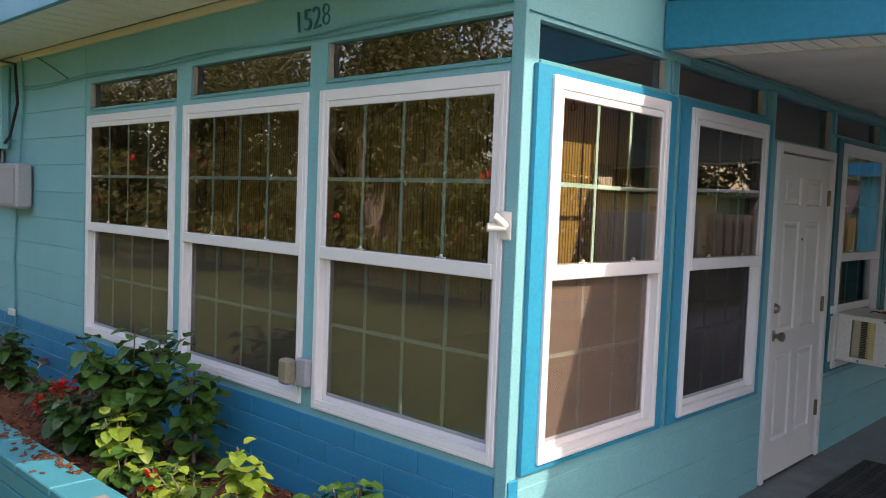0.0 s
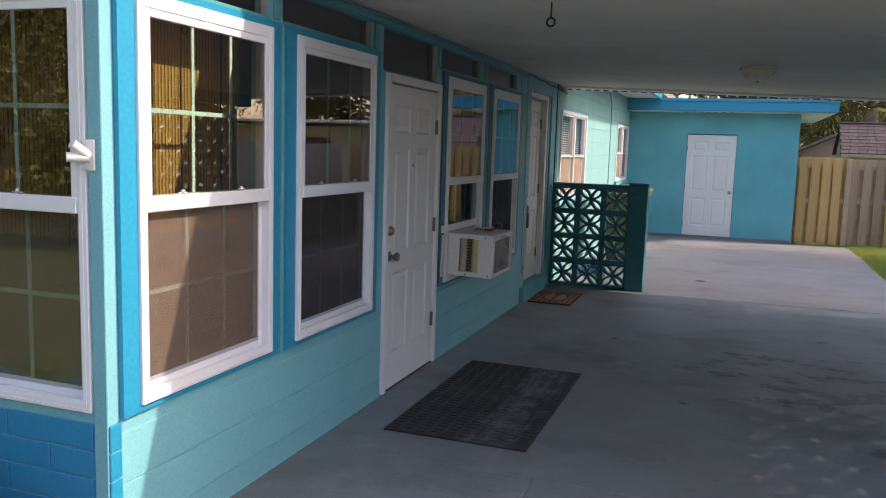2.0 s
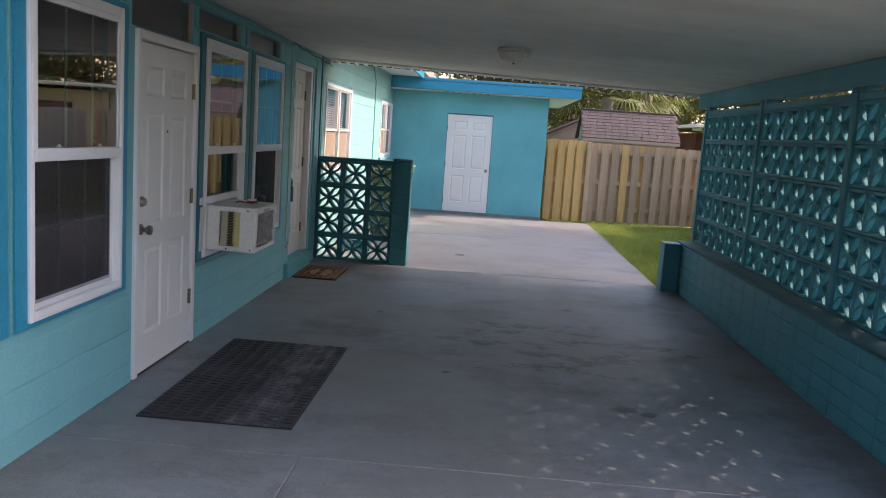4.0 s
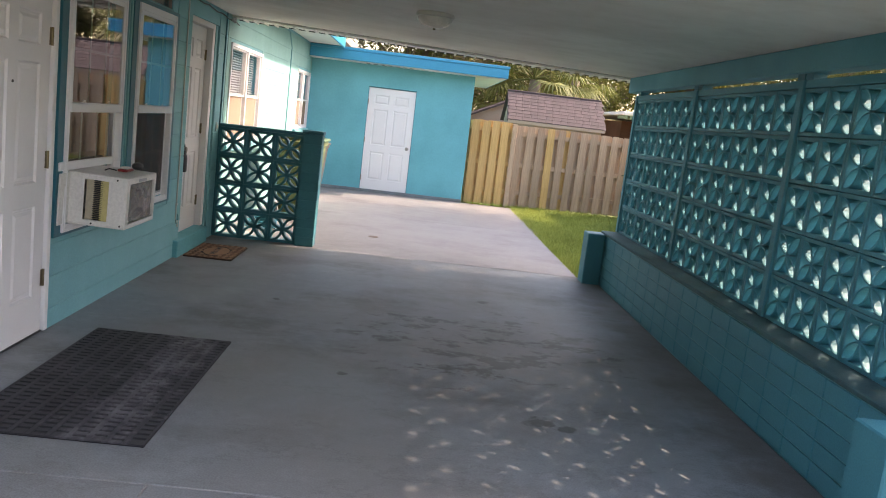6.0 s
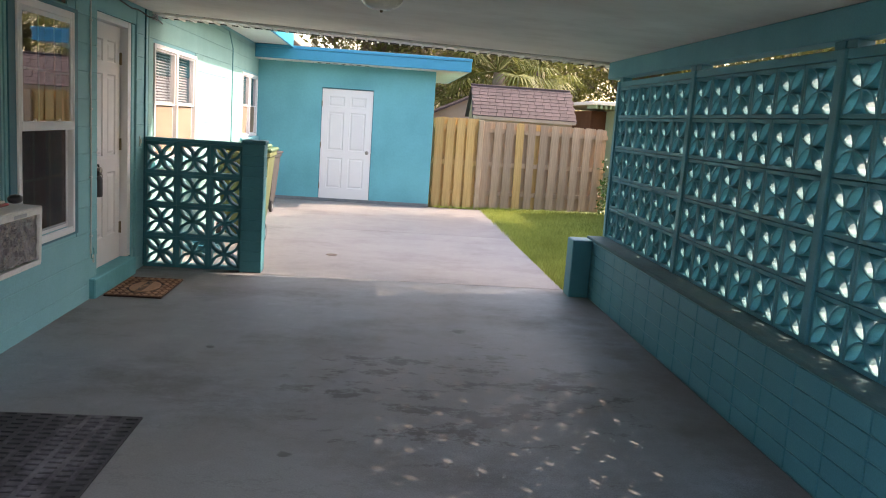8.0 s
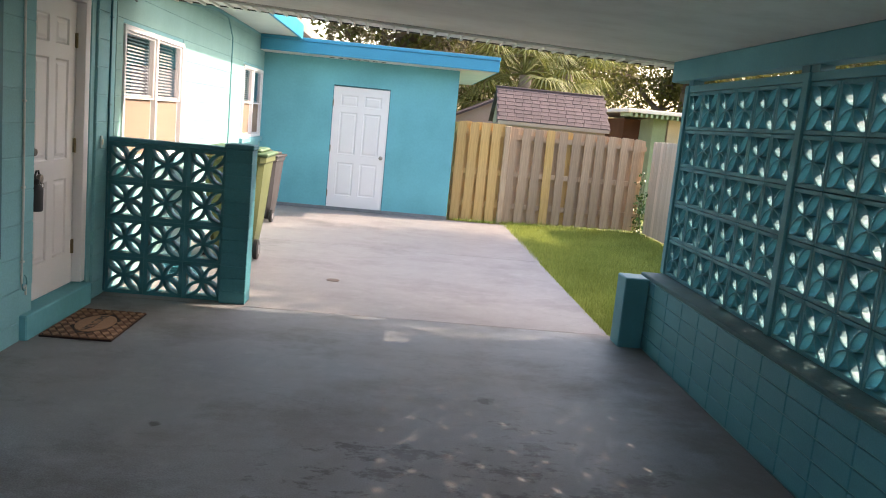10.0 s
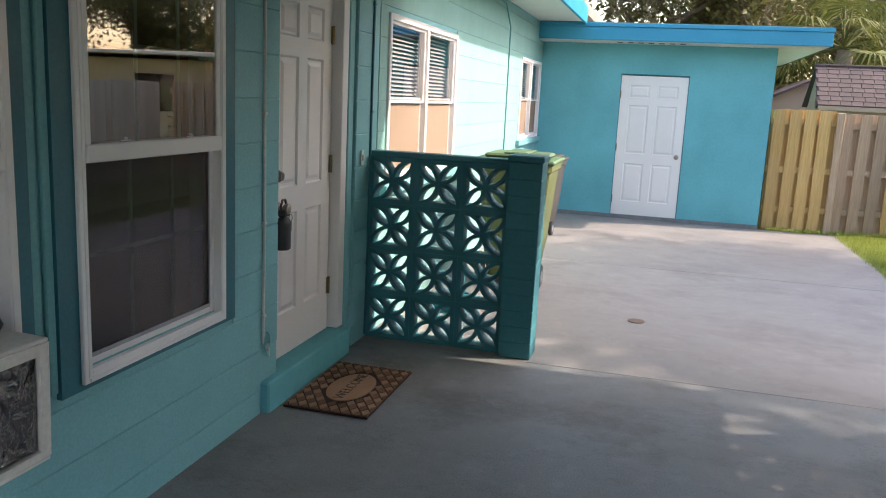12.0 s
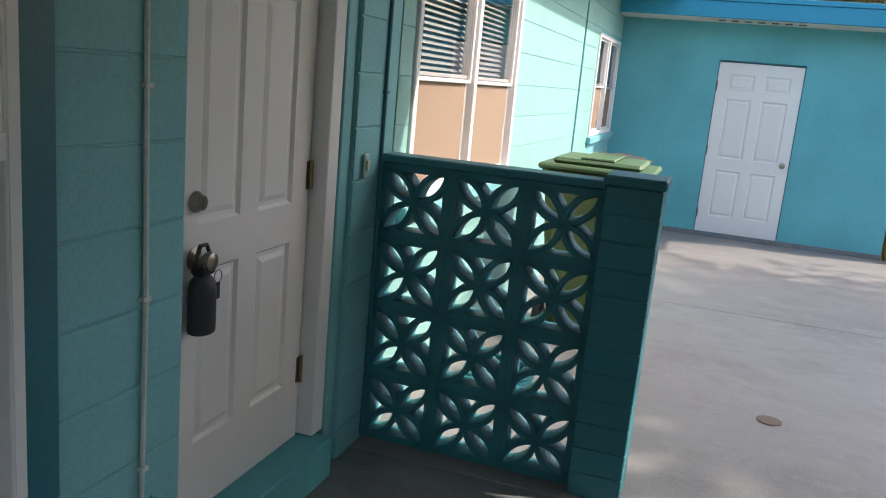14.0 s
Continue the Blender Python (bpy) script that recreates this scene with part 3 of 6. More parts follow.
def front_pose(a0, a1):
    return pose((a0 + a1) / 2, YF, 0)


def side_pose(a0, a1):
    return pose(XW, (a0 + a1) / 2, 0, 0, 0, TURN_SIDE)


for i, (a, b) in enumerate(FRONT_WINDOWS):
    hung_window("window_%d" % (i + 1), b - a, WZ0, WZ1, 4, "white vinyl hung window with green grid, screened below, in teal wall").matrix_basis = front_pose(a, b)
for i, (a, b) in enumerate(SIDE_WINDOWS):
    label = ("white vinyl hung window in a blue surround, bamboo blind behind", "white vinyl hung window in a blue surround beside the white door",
             "white hung window with an air conditioner in it", "white vinyl hung window in a deep teal surround")[i]
    hung_window("window_%d" % (i + 4), b - a, WZ0 if i < 2 else 0.565, WZ1, 3, label, screen=(screen_sunny, screen_shaded, None, screen_shaded)[i]).matrix_basis = pose(XW + 0.022, (a + b) / 2, 0, 0, 0, TURN_SIDE)
for i, (a, b) in enumerate(FRONT_TRANSOMS):
    transom("transom_%d" % (i + 1), a, b, 2.105, 2.27, "dark narrow transom pane above the front window").matrix_basis = front_pose(a, b)
for i, (a, b) in enumerate(SIDE_TRANSOMS):
    transom("transom_%d" % (i + 4), a, b, 1.995 if i == 2 else 2.105, 2.245, "dark narrow transom pane under the carport ceiling").matrix_basis = side_pose(a, b)

# painted surrounds round the side windows
def surround(name, y0, y1, z0, z1, hole, material, label):
    t = thing(name, (XW, (y0 + y1) / 2, z0), label, "window surround", kind="structure")
    gap = (hole[0] + 0.012, hole[1] - 0.012, hole[2] + 0.012, hole[3] - 0.012)
    wall_with_holes(y0, y1, z0, z1, [gap], lambda a, b, c, d: part("board", boxed(XW + 0.002, XW + 0.022, a, b, c, d), material, t))
    return t


surround("surround_1", 2.345, 3.385, 0.565, 2.085, (*SIDE_WINDOWS[0], WZ0, WZ1), blue_trim, "bright blue flat boards round the corner window")
surround("surround_2", 3.435, 4.475, 0.565, 2.085, (*SIDE_WINDOWS[1], WZ0, WZ1), blue_trim, "bright blue flat boards round the window")
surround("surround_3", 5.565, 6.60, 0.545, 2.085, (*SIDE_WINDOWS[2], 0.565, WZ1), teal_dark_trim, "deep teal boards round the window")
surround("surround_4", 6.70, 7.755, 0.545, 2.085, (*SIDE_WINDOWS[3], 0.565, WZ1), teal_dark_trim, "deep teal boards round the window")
bm = bmesh.new()
for y0, y1 in ((3.388, 3.408), (3.412, 3.432), (6.605, 6.640), (6.660, 6.695)):
    add_box(bm, XW + 0.002, XW + 0.016, y0, y1, 0.57, 2.08, bevel=0.003)
solid("trim_1", bm, teal_trim, "narrow teal battens between window boards", "trim")
bm = bmesh.new()
add_box(bm, XW + 0.002, XW + 0.010, 2.30, 3.24, 2.262, 2.269, bevel=0.002)
add_box(bm, XW + 0.002, XW + 0.026, 3.52, 8.05, 2.248, 2.282, bevel=0.004)
for y in (3.345, 4.42, 5.475, 6.56):
    add_box(bm, XW + 0.002, XW + 0.012, y, y + 0.055, 2.10, 2.246, bevel=0.003)
solid("trim_2", bm, teal_trim, "teal head board and posts round the transoms", "trim")
bm = bmesh.new()
add_box(bm, XW - 0.055, XW + 0.004, YF - 0.012, YF - 0.001, 0.0, 2.62, bevel=0.003)
solid("trim_3", bm, teal_wall, "teal corner board", "trim")


def panel_door(name, w, h, thick, label, hinge, panels=6):
    """A moulded white panel door, hung at local x = hinge * w / 2; the face is at y = 0 and looks along -y."""
    d = thing(name, (0, 0, 0), label, "door", kind="structure")
    st, mid = 0.115, 0.10
    pw = (w - 2 * st - mid) / 2
    rows = [(0.24, 0.24 + 0.55), (0.93, 1.62), (1.72, 1.90)]
    rows = [(z0 * h / 2.03, z1 * h / 2.03) for z0, z1 in rows]
    holes = [(x, x + pw, z0, z1) for z0, z1 in rows for x in (-w / 2 + st, mid / 2)]
    bm = bmesh.new()
    wall_with_holes(-w / 2, w / 2, 0, h, holes, lambda a, b, c, e: add_box(bm, a, b, 0, thick, c, e))
    bmesh.ops.remove_doubles(bm, verts=bm.verts, dist=1e-5)
    slab = part("slab", bm, white_door_paint, d)
    for a, b, c, e in holes:
        bm = bmesh.new()
        steps = [(0.0, 0.0), (0.010, 0.011), (0.022, 0.011), (0.040, 0.003)]
        rings = [[bm.verts.new(p) for p in ((a + i, y, c + i), (b - i, y, c + i), (b - i, y, e - i), (a + i, y, e - i))] for i, y in steps]
        for q, r in zip(rings, rings[1:]):
            for k in range(4):
                bm.faces.new((q[k], q[(k + 1) % 4], r[(k + 1) % 4], r[k]))
        bm.faces.new(rings[-1])
        part("door_panel", bm, white_door_paint, slab)
    return d


def knob(parent, x, z, material, deadbolt=True):
    bm = bmesh.new()
    add_lathe(bm, [(0.033, 0.0), (0.033, 0.006), (0.014, 0.012), (0.012, 0.03), (0.024, 0.04), (0.029, 0.052), (0.026, 0.064), (0.012, 0.070)], (x, 0.002, z), "y")
    for v in bm.verts:
        v.co.y = 0.002 - (v.co.y - 0.002)
    part("door_knob", bm, material, parent, "satin metal knob", True)
    if deadbolt:
        bm = bmesh.new()
        add_lathe(bm, [(0.031, 0.0), (0.030, 0.010), (0.022, 0.022), (0.021, 0.028), (0.006, 0.029)], (x, 0.002, z + 0.16), "y")
        add_box(bm, x - 0.004, x + 0.004, 0.029, 0.033, z + 0.145, z + 0.175)
        for v in bm.verts:
            v.co.y = 0.002 - (v.co.y - 0.002)
        part("deadbolt", bm, material, parent, "satin metal deadbolt", True)


def hinges(parent, x, heights, material):
    for z in heights:
        bm = bmesh.new()
        add_tube(bm, [(x, -0.006, z - 0.05), (x, -0.006, z + 0.05)], 0.008)
        add_box(bm, x - 0.022, x, -0.003, 0.001, z - 0.048, z + 0.048)
        part("hinge", bm, material, parent)


# front door under the carport
da = panel_door("door_1", 0.83, 1.915, 0.04, "white six-panel entrance door with brass hinges, closed", 1)
knob(da, -0.355, 0.86, nickel)
hinges(da, 0.418, (0.32, 1.0, 1.68), brass)
bm = bmesh.new()
add_lathe(bm, [(0.008, 0), (0.008, 0.004), (0.004, 0.005)], (0.0, -0.004, 1.42), "y", 10)
part("peephole", bm, dark_iron, da)
bm = bmesh.new()
hw = (DOOR_A[1] - DOOR_A[0]) / 2
add_box(bm, -hw, -hw + 0.045, -0.022, 0.10, 0, DOOR_A[3], bevel=0.004)
add_box(bm, hw - 0.045, hw, -0.022, 0.10, 0, DOOR_A[3], bevel=0.004)
add_box(bm, -hw + 0.045, hw - 0.045, -0.022, 0.10, 1.925, DOOR_A[3], bevel=0.004)
part("door_frame", bm, white_door_paint, da)
part("threshold", boxed(-hw + 0.046, hw - 0.046, -0.01, 0.1, 0.0, 0.006), dark_iron, da)
da.matrix_basis = pose(XW, (DOOR_A[0] + DOOR_A[1]) / 2, 0.008, 0, 0, TURN_SIDE)

# kitchen door, set back in the block wall over a painted step
db = panel_door("door_2", 0.742, 1.93, 0.04, "white six-panel back door above a teal step, closed", 1)
knob(db, -0.272, 0.79, nickel)
hinges(db, 0.372, (0.26, 0.97, 1.68), brass)
bm = bmesh.new()
add_box(bm, 0.385, 0.464, -0.062, 0.06, 0.0, 1.985, bevel=0.004)
add_box(bm, -0.428, -0.374, -0.030, 0.06, 0.0, 1.985, bevel=0.004)
add_box(bm, -0.373, 0.384, -0.062, 0.06, 1.935, 1.985, bevel=0.004)
part("door_frame", bm, white_door_paint, db)
db.matrix_basis = pose(XW - 0.080, 8.622, 0.155, 0, 0, TURN_SIDE)
solid("door_step", boxed(XW - 0.19, XW + 0.045, 8.03, 9.055, -0.01, 0.150, bevel=0.008), teal_stucco, "teal painted concrete step below the back door", "step")
bm = bmesh.new()
add_box(bm, XW - 0.198, XW - 0.012, 9.09, 9.162, -0.1, 2.135, bevel=0.004)
add_box(bm, XW - 0.198, XW - 0.012, 8.192, 9.088, 2.142, 2.20)
solid("door_return", bm, teal_wall, "teal painted block beside the back door", "wall")

# flush door of the rear wing
dc = panel_door("door_3", 0.862, 1.905, 0.04, "white six-panel utility door in the rear wing, closed", -1)
knob(dc, 0.365, 0.86, nickel, False)
hinges(dc, -0.43, (0.25, 0.95, 1.65), brass)
bm = bmesh.new()
add_box(bm, -0.441, -0.433, 0.0, 0.12, -0.02, 1.935)
add_box(bm, 0.433, 0.441, 0.0, 0.12, -0.02, 1.935)
add_box(bm, -0.433, 0.433, 0.0, 0.12, 1.915, 1.935)
part("door_frame", bm, teal_dark_trim, dc)
part("threshold", boxed(-0.43, 0.43, -0.02, 0.1, -0.012, -0.002), grey_plastic, dc)
dc.matrix_basis = pose(-0.014, YB + 0.012, 0.012)


def twin_window(name, a0, a1, z0, z1, label):
    """Two hung lights side by side in one white frame, blinds behind."""
    w = a1 - a0
    win = thing(name, (0, 0, 0), label, "window", kind="structure")
    f = 0.042
    bm = bmesh.new()
    for x0, x1, za, zb in ((-w / 2, -w / 2 + f, z0, z1), (w / 2 - f, w / 2, z0, z1), (-w / 2 + f, w / 2 - f, z1 - f, z1), (-w / 2 + f, w / 2 - f, z0, z0 + f), (-f / 2, f / 2, z0 + f, z1 - f)):
        add_box(bm, x0, x1, -0.02, 0.06, za, zb, bevel=0.004)
    part("window_frame", bm, white_vinyl, win)
    part("window_sill", boxed(-w / 2 - 0.06, w / 2 + 0.06, -0.05, 0.0, z0 - 0.07, z0 - 0.003, bevel=0.006), teal_wall, win)
    mid = (z0 + z1) / 2
    for s in (-1, 1):
        b = (w / 2 - 1.5 * f)
        cx = s * (f / 2 + b / 2)
        for nm, za, zb, y, scr_ in (("upper_sash", mid - 0.02, z1 - f, 0.0, False), ("lower_sash", z0 + f, mid + 0.02, 0.02, True)):
            bm = bmesh.new()
            r = 0.018
            for x0, x1, zc, zd in ((cx - b / 2, cx - b / 2 + r, za, zb), (cx + b / 2 - r, cx + b / 2, za, zb), (cx - b / 2 + r, cx + b / 2 - r, za, za + r), (cx - b / 2 + r, cx + b / 2 - r, zb - r, zb)):
                add_box(bm, x0, x1, y, y + 0.03, zc, zd, bevel=0.003)
            sa = part(nm, bm, white_vinyl, win)
            g = part("pane", sheet(cx - b / 2 + r, cx + b / 2 - r, y + 0.014, za + r, zb - r), pane_glass, sa)
            g.visible_shadow = False
            if scr_:
                part("insect_screen", boxed(cx - b / 2 + r, cx + b / 2 - r, y + 0.004, y + 0.0055, za + r, zb - r), screen_tan, sa, "tan insect screen")
        bl = part("blind", slat_rows(cx - b / 2, cx + b / 2, 0.085, z0 + f, z1 - f, 0.028), blind_white, win, "white slatted blind")
    return win


def slat_rows(x0, x1, y, z0, z1, pitch):
    bm = bmesh.new()
    z = z0
    while z < z1:
        vs = [bm.verts.new(p) for p in ((x0, y - 0.012, z), (x1, y - 0.012, z), (x1, y + 0.012, z + pitch * 0.62), (x0, y + 0.012, z + pitch * 0.62))]
        bm.faces.new(vs)
        z += pitch
    return bm


blind_white = painted("blind_slats", (0.76, 0.78, 0.78), 0.5, 30, 0.04, 0.0, grit=0.05)
screen_tan = screen_mesh.copy()
screen_tan.name = "tan_insect_screen"
screen_tan.node_tree.nodes["Principled BSDF"].inputs["Base Color"].default_value = (0.36, 0.265, 0.20, 1)
screen_tan.node_tree.nodes["Mix Shader"].inputs[0].default_value = 0.62
for i, (a, b, z0, z1) in enumerate(REAR_WINDOWS):
    twin_window("window_%d" % (i + 8), a, b, z0, z1, "white twin hung window with blinds in the sunlit wall").matrix_basis = side_pose(a, b)


# bamboo roll blinds inside the corner room
def bamboo_blind(w, z0, z1):
    b = thing("bamboo_blind", (0, 0, 0), "golden woven bamboo roll blind hanging inside the window", "blind", "bamboo blinds")
    bm = bmesh.new()
    z = z0
    while z < z1:
        h = 0.0111
        add_box(bm, -w / 2, w / 2, random.uniform(-0.0012, 0.0012), 0.004, z, z + h)
        z += 0.0118
    part("weave", bm, bamboo, b)
    bm = bmesh.new()
    for k in range(int(w / 0.020)):
        x = -w / 2 + 0.010 + k * 0.020
        add_box(bm, x - 0.0012, x + 0.0012, -0.0045, -0.0030, z0, z1)
    part("thread", bm, thread_mat, b)
    for x in (-w * 0.33, 0.0, w * 0.33):
        part("cord", boxed(x - 0.004, x + 0.004, -0.006, -0.003, z0 - 0.03, z1), cord_mat, b)
    part("head_rail", boxed(-w / 2, w / 2, -0.01, 0.03, z1, z1 + 0.035, bevel=0.004), cord_mat, b)
    return b


m, nt, p = nodes_of("woven_bamboo")
g = noise_of(nt, 6.0, 5, 0.6, (6, 6, 60))
c = ramp_of(nt, g, [(0.3, (0.42, 0.265, 0.055)), (0.7, (0.74, 0.50, 0.125))])
nt.links.new(c, p.inputs["Base Color"])
p.inputs["Roughness"].default_value = 0.6
bamboo = m
thread_mat = painted("blind_thread", (0.20, 0.125, 0.040), 0.8, 60, 0.1, 0.1)
cord_mat = painted("blind_cord", (0.085, 0.055, 0.025), 0.7, 60, 0.1, 0.1)
for a, b in FRONT_WINDOWS[1:]:
    bamboo_blind(b - a - 0.06, 1.18, 2.04).matrix_basis = pose((a + b) / 2, YF + 0.13, 0)
a, b = SIDE_WINDOWS[0]
bamboo_blind(b - a - 0.06, 1.18, 2.04).matrix_basis = pose(XW - 0.13, (a + b) / 2, 0, 0, 0, 90)

# ---- breeze blocks ----
def breeze_mesh(size, height, depth, bar, rim, paint=None, gap=0.002, soft=0.003):
    """A pierced block: a square rim with four arcs that bow from corner to corner towards the centre. Face at y = 0, depth along +y."""
    bm = bmesh.new()
    hw, hh = size / 2 - gap, height / 2 - gap
    for x0, x1, z0, z1 in ((-hw, -hw + rim, -hh, hh), (hw - rim, hw, -hh, hh), (-hw + rim, hw - rim, -hh, -hh + rim), (-hw + rim, hw - rim, hh - rim, hh)):
        add_box(bm, x0, x1, 0, depth, z0, z1, bevel=soft)
    n = 12
    for k in range(4):
        turn = Matrix.Rotation(k * math.pi / 2, 2)
        rings = []
        for i in range(n + 1):
            th = math.pi * i / n
            u, w = -math.cos(th), -1 + math.sin(th) * 0.97
            nx, nz = -math.cos(th), math.sin(th)
            ring = []
            for s, y in ((-1, 0.006), (-0.6, 0.0), (0.6, 0.0), (1, 0.006), (1, depth - 0.004), (-1, depth - 0.004)):
                p = turn @ Vector(((u * (hw - rim * 0.6)) + nx * s * bar / 2, (w * (hw - rim * 0.6)) + nz * s * bar / 2))
                ring.append(bm.verts.new((p.x, y, p.y * height / size)))
            rings.append(ring)
        for q, r in zip(rings, rings[1:]):
            for j in range(6):
                bm.faces.new((q[j], q[(j + 1) % 6], r[(j + 1) % 6], r[j]))
        bm.faces.new(rings[0][::-1])
        bm.faces.new(rings[-1])
    return finish("breeze_block", bm, paint or breeze_paint)


PANEL_Y = [3.745, 5.60, 7.445, 9.255]     # centres of the slim posts
ROW_H = 0.2745
CAP_Z = 0.54 + 5 * ROW_H    # underside of the cap course
screen_wall = thing("breeze_block_screen", (X_BRZ + 0.05, 6.5, 0.54), "tall teal breeze-block screen on the low wall", "block screen")
for y in PANEL_Y:
    part("post", boxed(X_BRZ - 0.014, X_BRZ + 0.098, y - 0.034, y + 0.034, 0.54, CAP_Z + 0.050, bevel=0.005), breeze_paint, screen_wall)
    for s in (-0.052, 0.052) if y < 9 else (-0.03,):
        part("spacer", boxed(X_BRZ + 0.005, X_BRZ + 0.085, y + s - 0.045, y + s + 0.045, CAP_Z + 0.051, ceil_z(X_BRZ) - 0.157), teal_dark_trim, screen_wall)
for y0, y1 in zip(PANEL_Y, PANEL_Y[1:]):
    w = (y1 - y0 - 0.068) / 6
    part("cap", boxed(X_BRZ - 0.004, X_BRZ + 0.092, y0 + 0.036, y1 - 0.036, CAP_Z + 0.001, CAP_Z + 0.049, bevel=0.004), breeze_paint, screen_wall)
    me = breeze_mesh(w, ROW_H, 0.090, 0.012, 0.023)
    for r in range(5):
        for c in range(6):
            ob = under(new("breeze_block", me), screen_wall)
            ob.matrix_basis = pose(X_BRZ, y0 + 0.034 + w * (c + 0.5), 0.54 + ROW_H * (r + 0.5), 0, 0, -90)

# the small screen beside the kitchen door
scr = thing("entry_screen", (-1.0, 9.46, 0), "dark teal breeze-block screen with a capped pier", "block screen")
SX0, SX1 = XW + 0.004, -0.648
sw_ = (SX1 - SX0) / 3
me = breeze_mesh(sw_, 0.288, 0.10, 0.025, 0.028, entry_paint, 0.0006, 0.0008)
for r in range(4):
    for c in range(3):
        ob = under(new("breeze_block", me), scr)
        ob.matrix_basis = pose(SX0 + sw_ * (c + 0.5), 9.415, 0.288 * (r + 0.5))
part("cap", boxed(SX0, SX1 - 0.002, 9.405, 9.53, 1.154, 1.186, bevel=0.006), entry_paint, scr)
pier = part("pier", boxed(SX1 + 0.004, -0.452, 9.35, 9.545, 0.0, 1.18, bevel=0.006), entry_paint, scr)
for i in range(12):
    z = i * 0.0982
    part("brick", boxed(SX1 + 0.002, -0.449, 9.3465, 9.5485, z + 0.001, z + 0.0972, bevel=0.004), entry_paint, pier)
part("pier_cap", boxed(SX1 - 0.008, -0.438, 9.335, 9.56, 1.181, 1.217, bevel=0.007), entry_paint, scr)

# low wall: stack-bonded units on the carport side, end piers
course_blocks("brick", low_wall, 3.84, 9.18, 0.0, 0.51, 0.297, 0.102, lambda a, z: pose(X_LOW + 0.01, a, z, 0, 0, -90), breeze_paint, stagger=0.0, thick=0.010, joint=0.007)
part("coping", boxed(X_LOW + 0.001, X_BRZ + 0.165, 3.84, 9.24, 0.512, 0.5405, bevel=0.006), coping_paint, low_wall)
for y0, y1 in ((8.99, 9.21), (3.60, 3.85)):
    ob = solid("end_pier", boxed(2.375, 2.555 if y0 > 5 else 2.90, y0, y1, -0.05, 0.525, bevel=0.008), breeze_paint, "short teal block pier at the end of the low wall", "pier")

# ---- things under the carport ----
def air_conditioner():
    ac = thing("air_conditioner", (0, 0, 0), "white window air conditioner with battered rear coil", "air conditioner")
    w, h, d = 0.53, 0.315, 0.35
    t = 0.012
    case = part("top_panel", boxed(-w / 2, w / 2, -d, 0.10, h - t, h, bevel=0.004), white_plastic, ac)
    part("bottom_panel", boxed(-w / 2, w / 2, -d, 0.10, 0, t, bevel=0.004), white_plastic, ac)
    for s in (-1, 1):
        x0, x1 = (-w / 2, -w / 2 + t) if s < 0 else (w / 2 - t, w / 2)
        bm = bmesh.new()
        wall_with_holes(-d, 0.10, t, h - t, [(-d + 0.11, -d + 0.255, 0.035, h - 0.035)], lambda a, b, z0, z1: add_box(bm, x0, x1, a, b, z0, z1))
        bmesh.ops.remove_doubles(bm, verts=bm.verts, dist=1e-5)
        part("side_case", bm, white_plastic, ac)
    bm = bmesh.new()
    add_box(bm, -w / 2 + t, -w / 2 + 0.05, -d, -d + 0.012, t, h - t)
    add_box(bm, w / 2 - 0.03, w / 2 - t, -d, -d + 0.012, t, h - t)
    add_box(bm, -w / 2 + 0.05, w / 2 - 0.03, -d, -d + 0.012, h - 0.04, h - t)
    add_box(bm, -w / 2 + 0.05, w / 2 - 0.03, -d, -d + 0.012, t, 0.03)
    part("rear_frame", bm, white_plastic, ac)
    # the sparse white blotches are glints painted into the fin colour
    foil = painted("battered_coil_fins", (0.17, 0.165, 0.17), 0.22, 16, 0.4, 1.0, 0.03, stain_or_glint=(0.70, 0.69, 0.69), metal=0.8)
    bm = bmesh.new()
    bmesh.ops.create_grid(bm, x_segments=26, y_segments=18, size=0.5)
    for v in bm.verts:
        x, z = v.co.x * (w - 0.085), v.co.y * (h - 0.075)
        v.co = (x + 0.01, -d + 0.014 + 0.010 * noise.noise(Vector((x * 22, z * 16, 3))), z + h / 2 - 0.002)
    part("rear_coil", bm, foil, ac, "dented silver condenser coil", True)
    part("maker_plate", boxed(-0.07, 0.07, -d - 0.003, -d, h - 0.036, h - 0.018), grey_plastic, ac)
    foam = painted("yellow_foam", (0.58, 0.50, 0.22), 0.8, 60, 0.1, 0.2)
    for s in (-1, 1):
        x = s * (w / 2 - 0.03)
        part("foam_block", boxed(x - 0.012, x + 0.012, -d + 0.112, -d + 0.165, 0.03, h - 0.03), foam, ac, "yellow insulating foam")
        bm = bmesh.new()
        for k in range(22):
            z = 0.036 + k * 0.0112
            add_box(bm, x - 0.012, x + 0.012, -d + 0.150, -d + 0.205, z, z + 0.004)
        part("louvre", bm, dark_iron, ac)
        part("inner_plate", boxed(x - s * 0.03 - 0.003, x - s * 0.03 + 0.003, -d + 0.1, -d + 0.262, 0.03, h - 0.03), cream_trim, ac)
    for x, y, z in ((-w / 2, -d + 0.03, 0.02), (-w / 2, -d + 0.2, 0.016), (-w / 2, -d + 0.06, h - 0.02)):
        bm = bmesh.new()
        add_lathe(bm, [(0.006, 0), (0.006, 0.003), (0.002, 0.004)], (x - 0.004, y, z), "x", 8)
        part("screw", bm, dark_iron, case)
    part("sash_rail", boxed(-0.405, 0.405, -0.006, 0.012, h + 0.004, h + 0.055, bevel=0.004), white_vinyl, ac, "white rail of the raised sash")
    part("side_panel", boxed(-0.40, -w / 2 - 0.002, -0.012, 0.0, 0.0, h - 0.01, bevel=0.002), white_plastic, ac)
    part("side_panel", boxed(w / 2 + 0.002, 0.395, -0.012, 0.0, 0.0, h - 0.01, bevel=0.002), white_plastic, ac)
    return ac


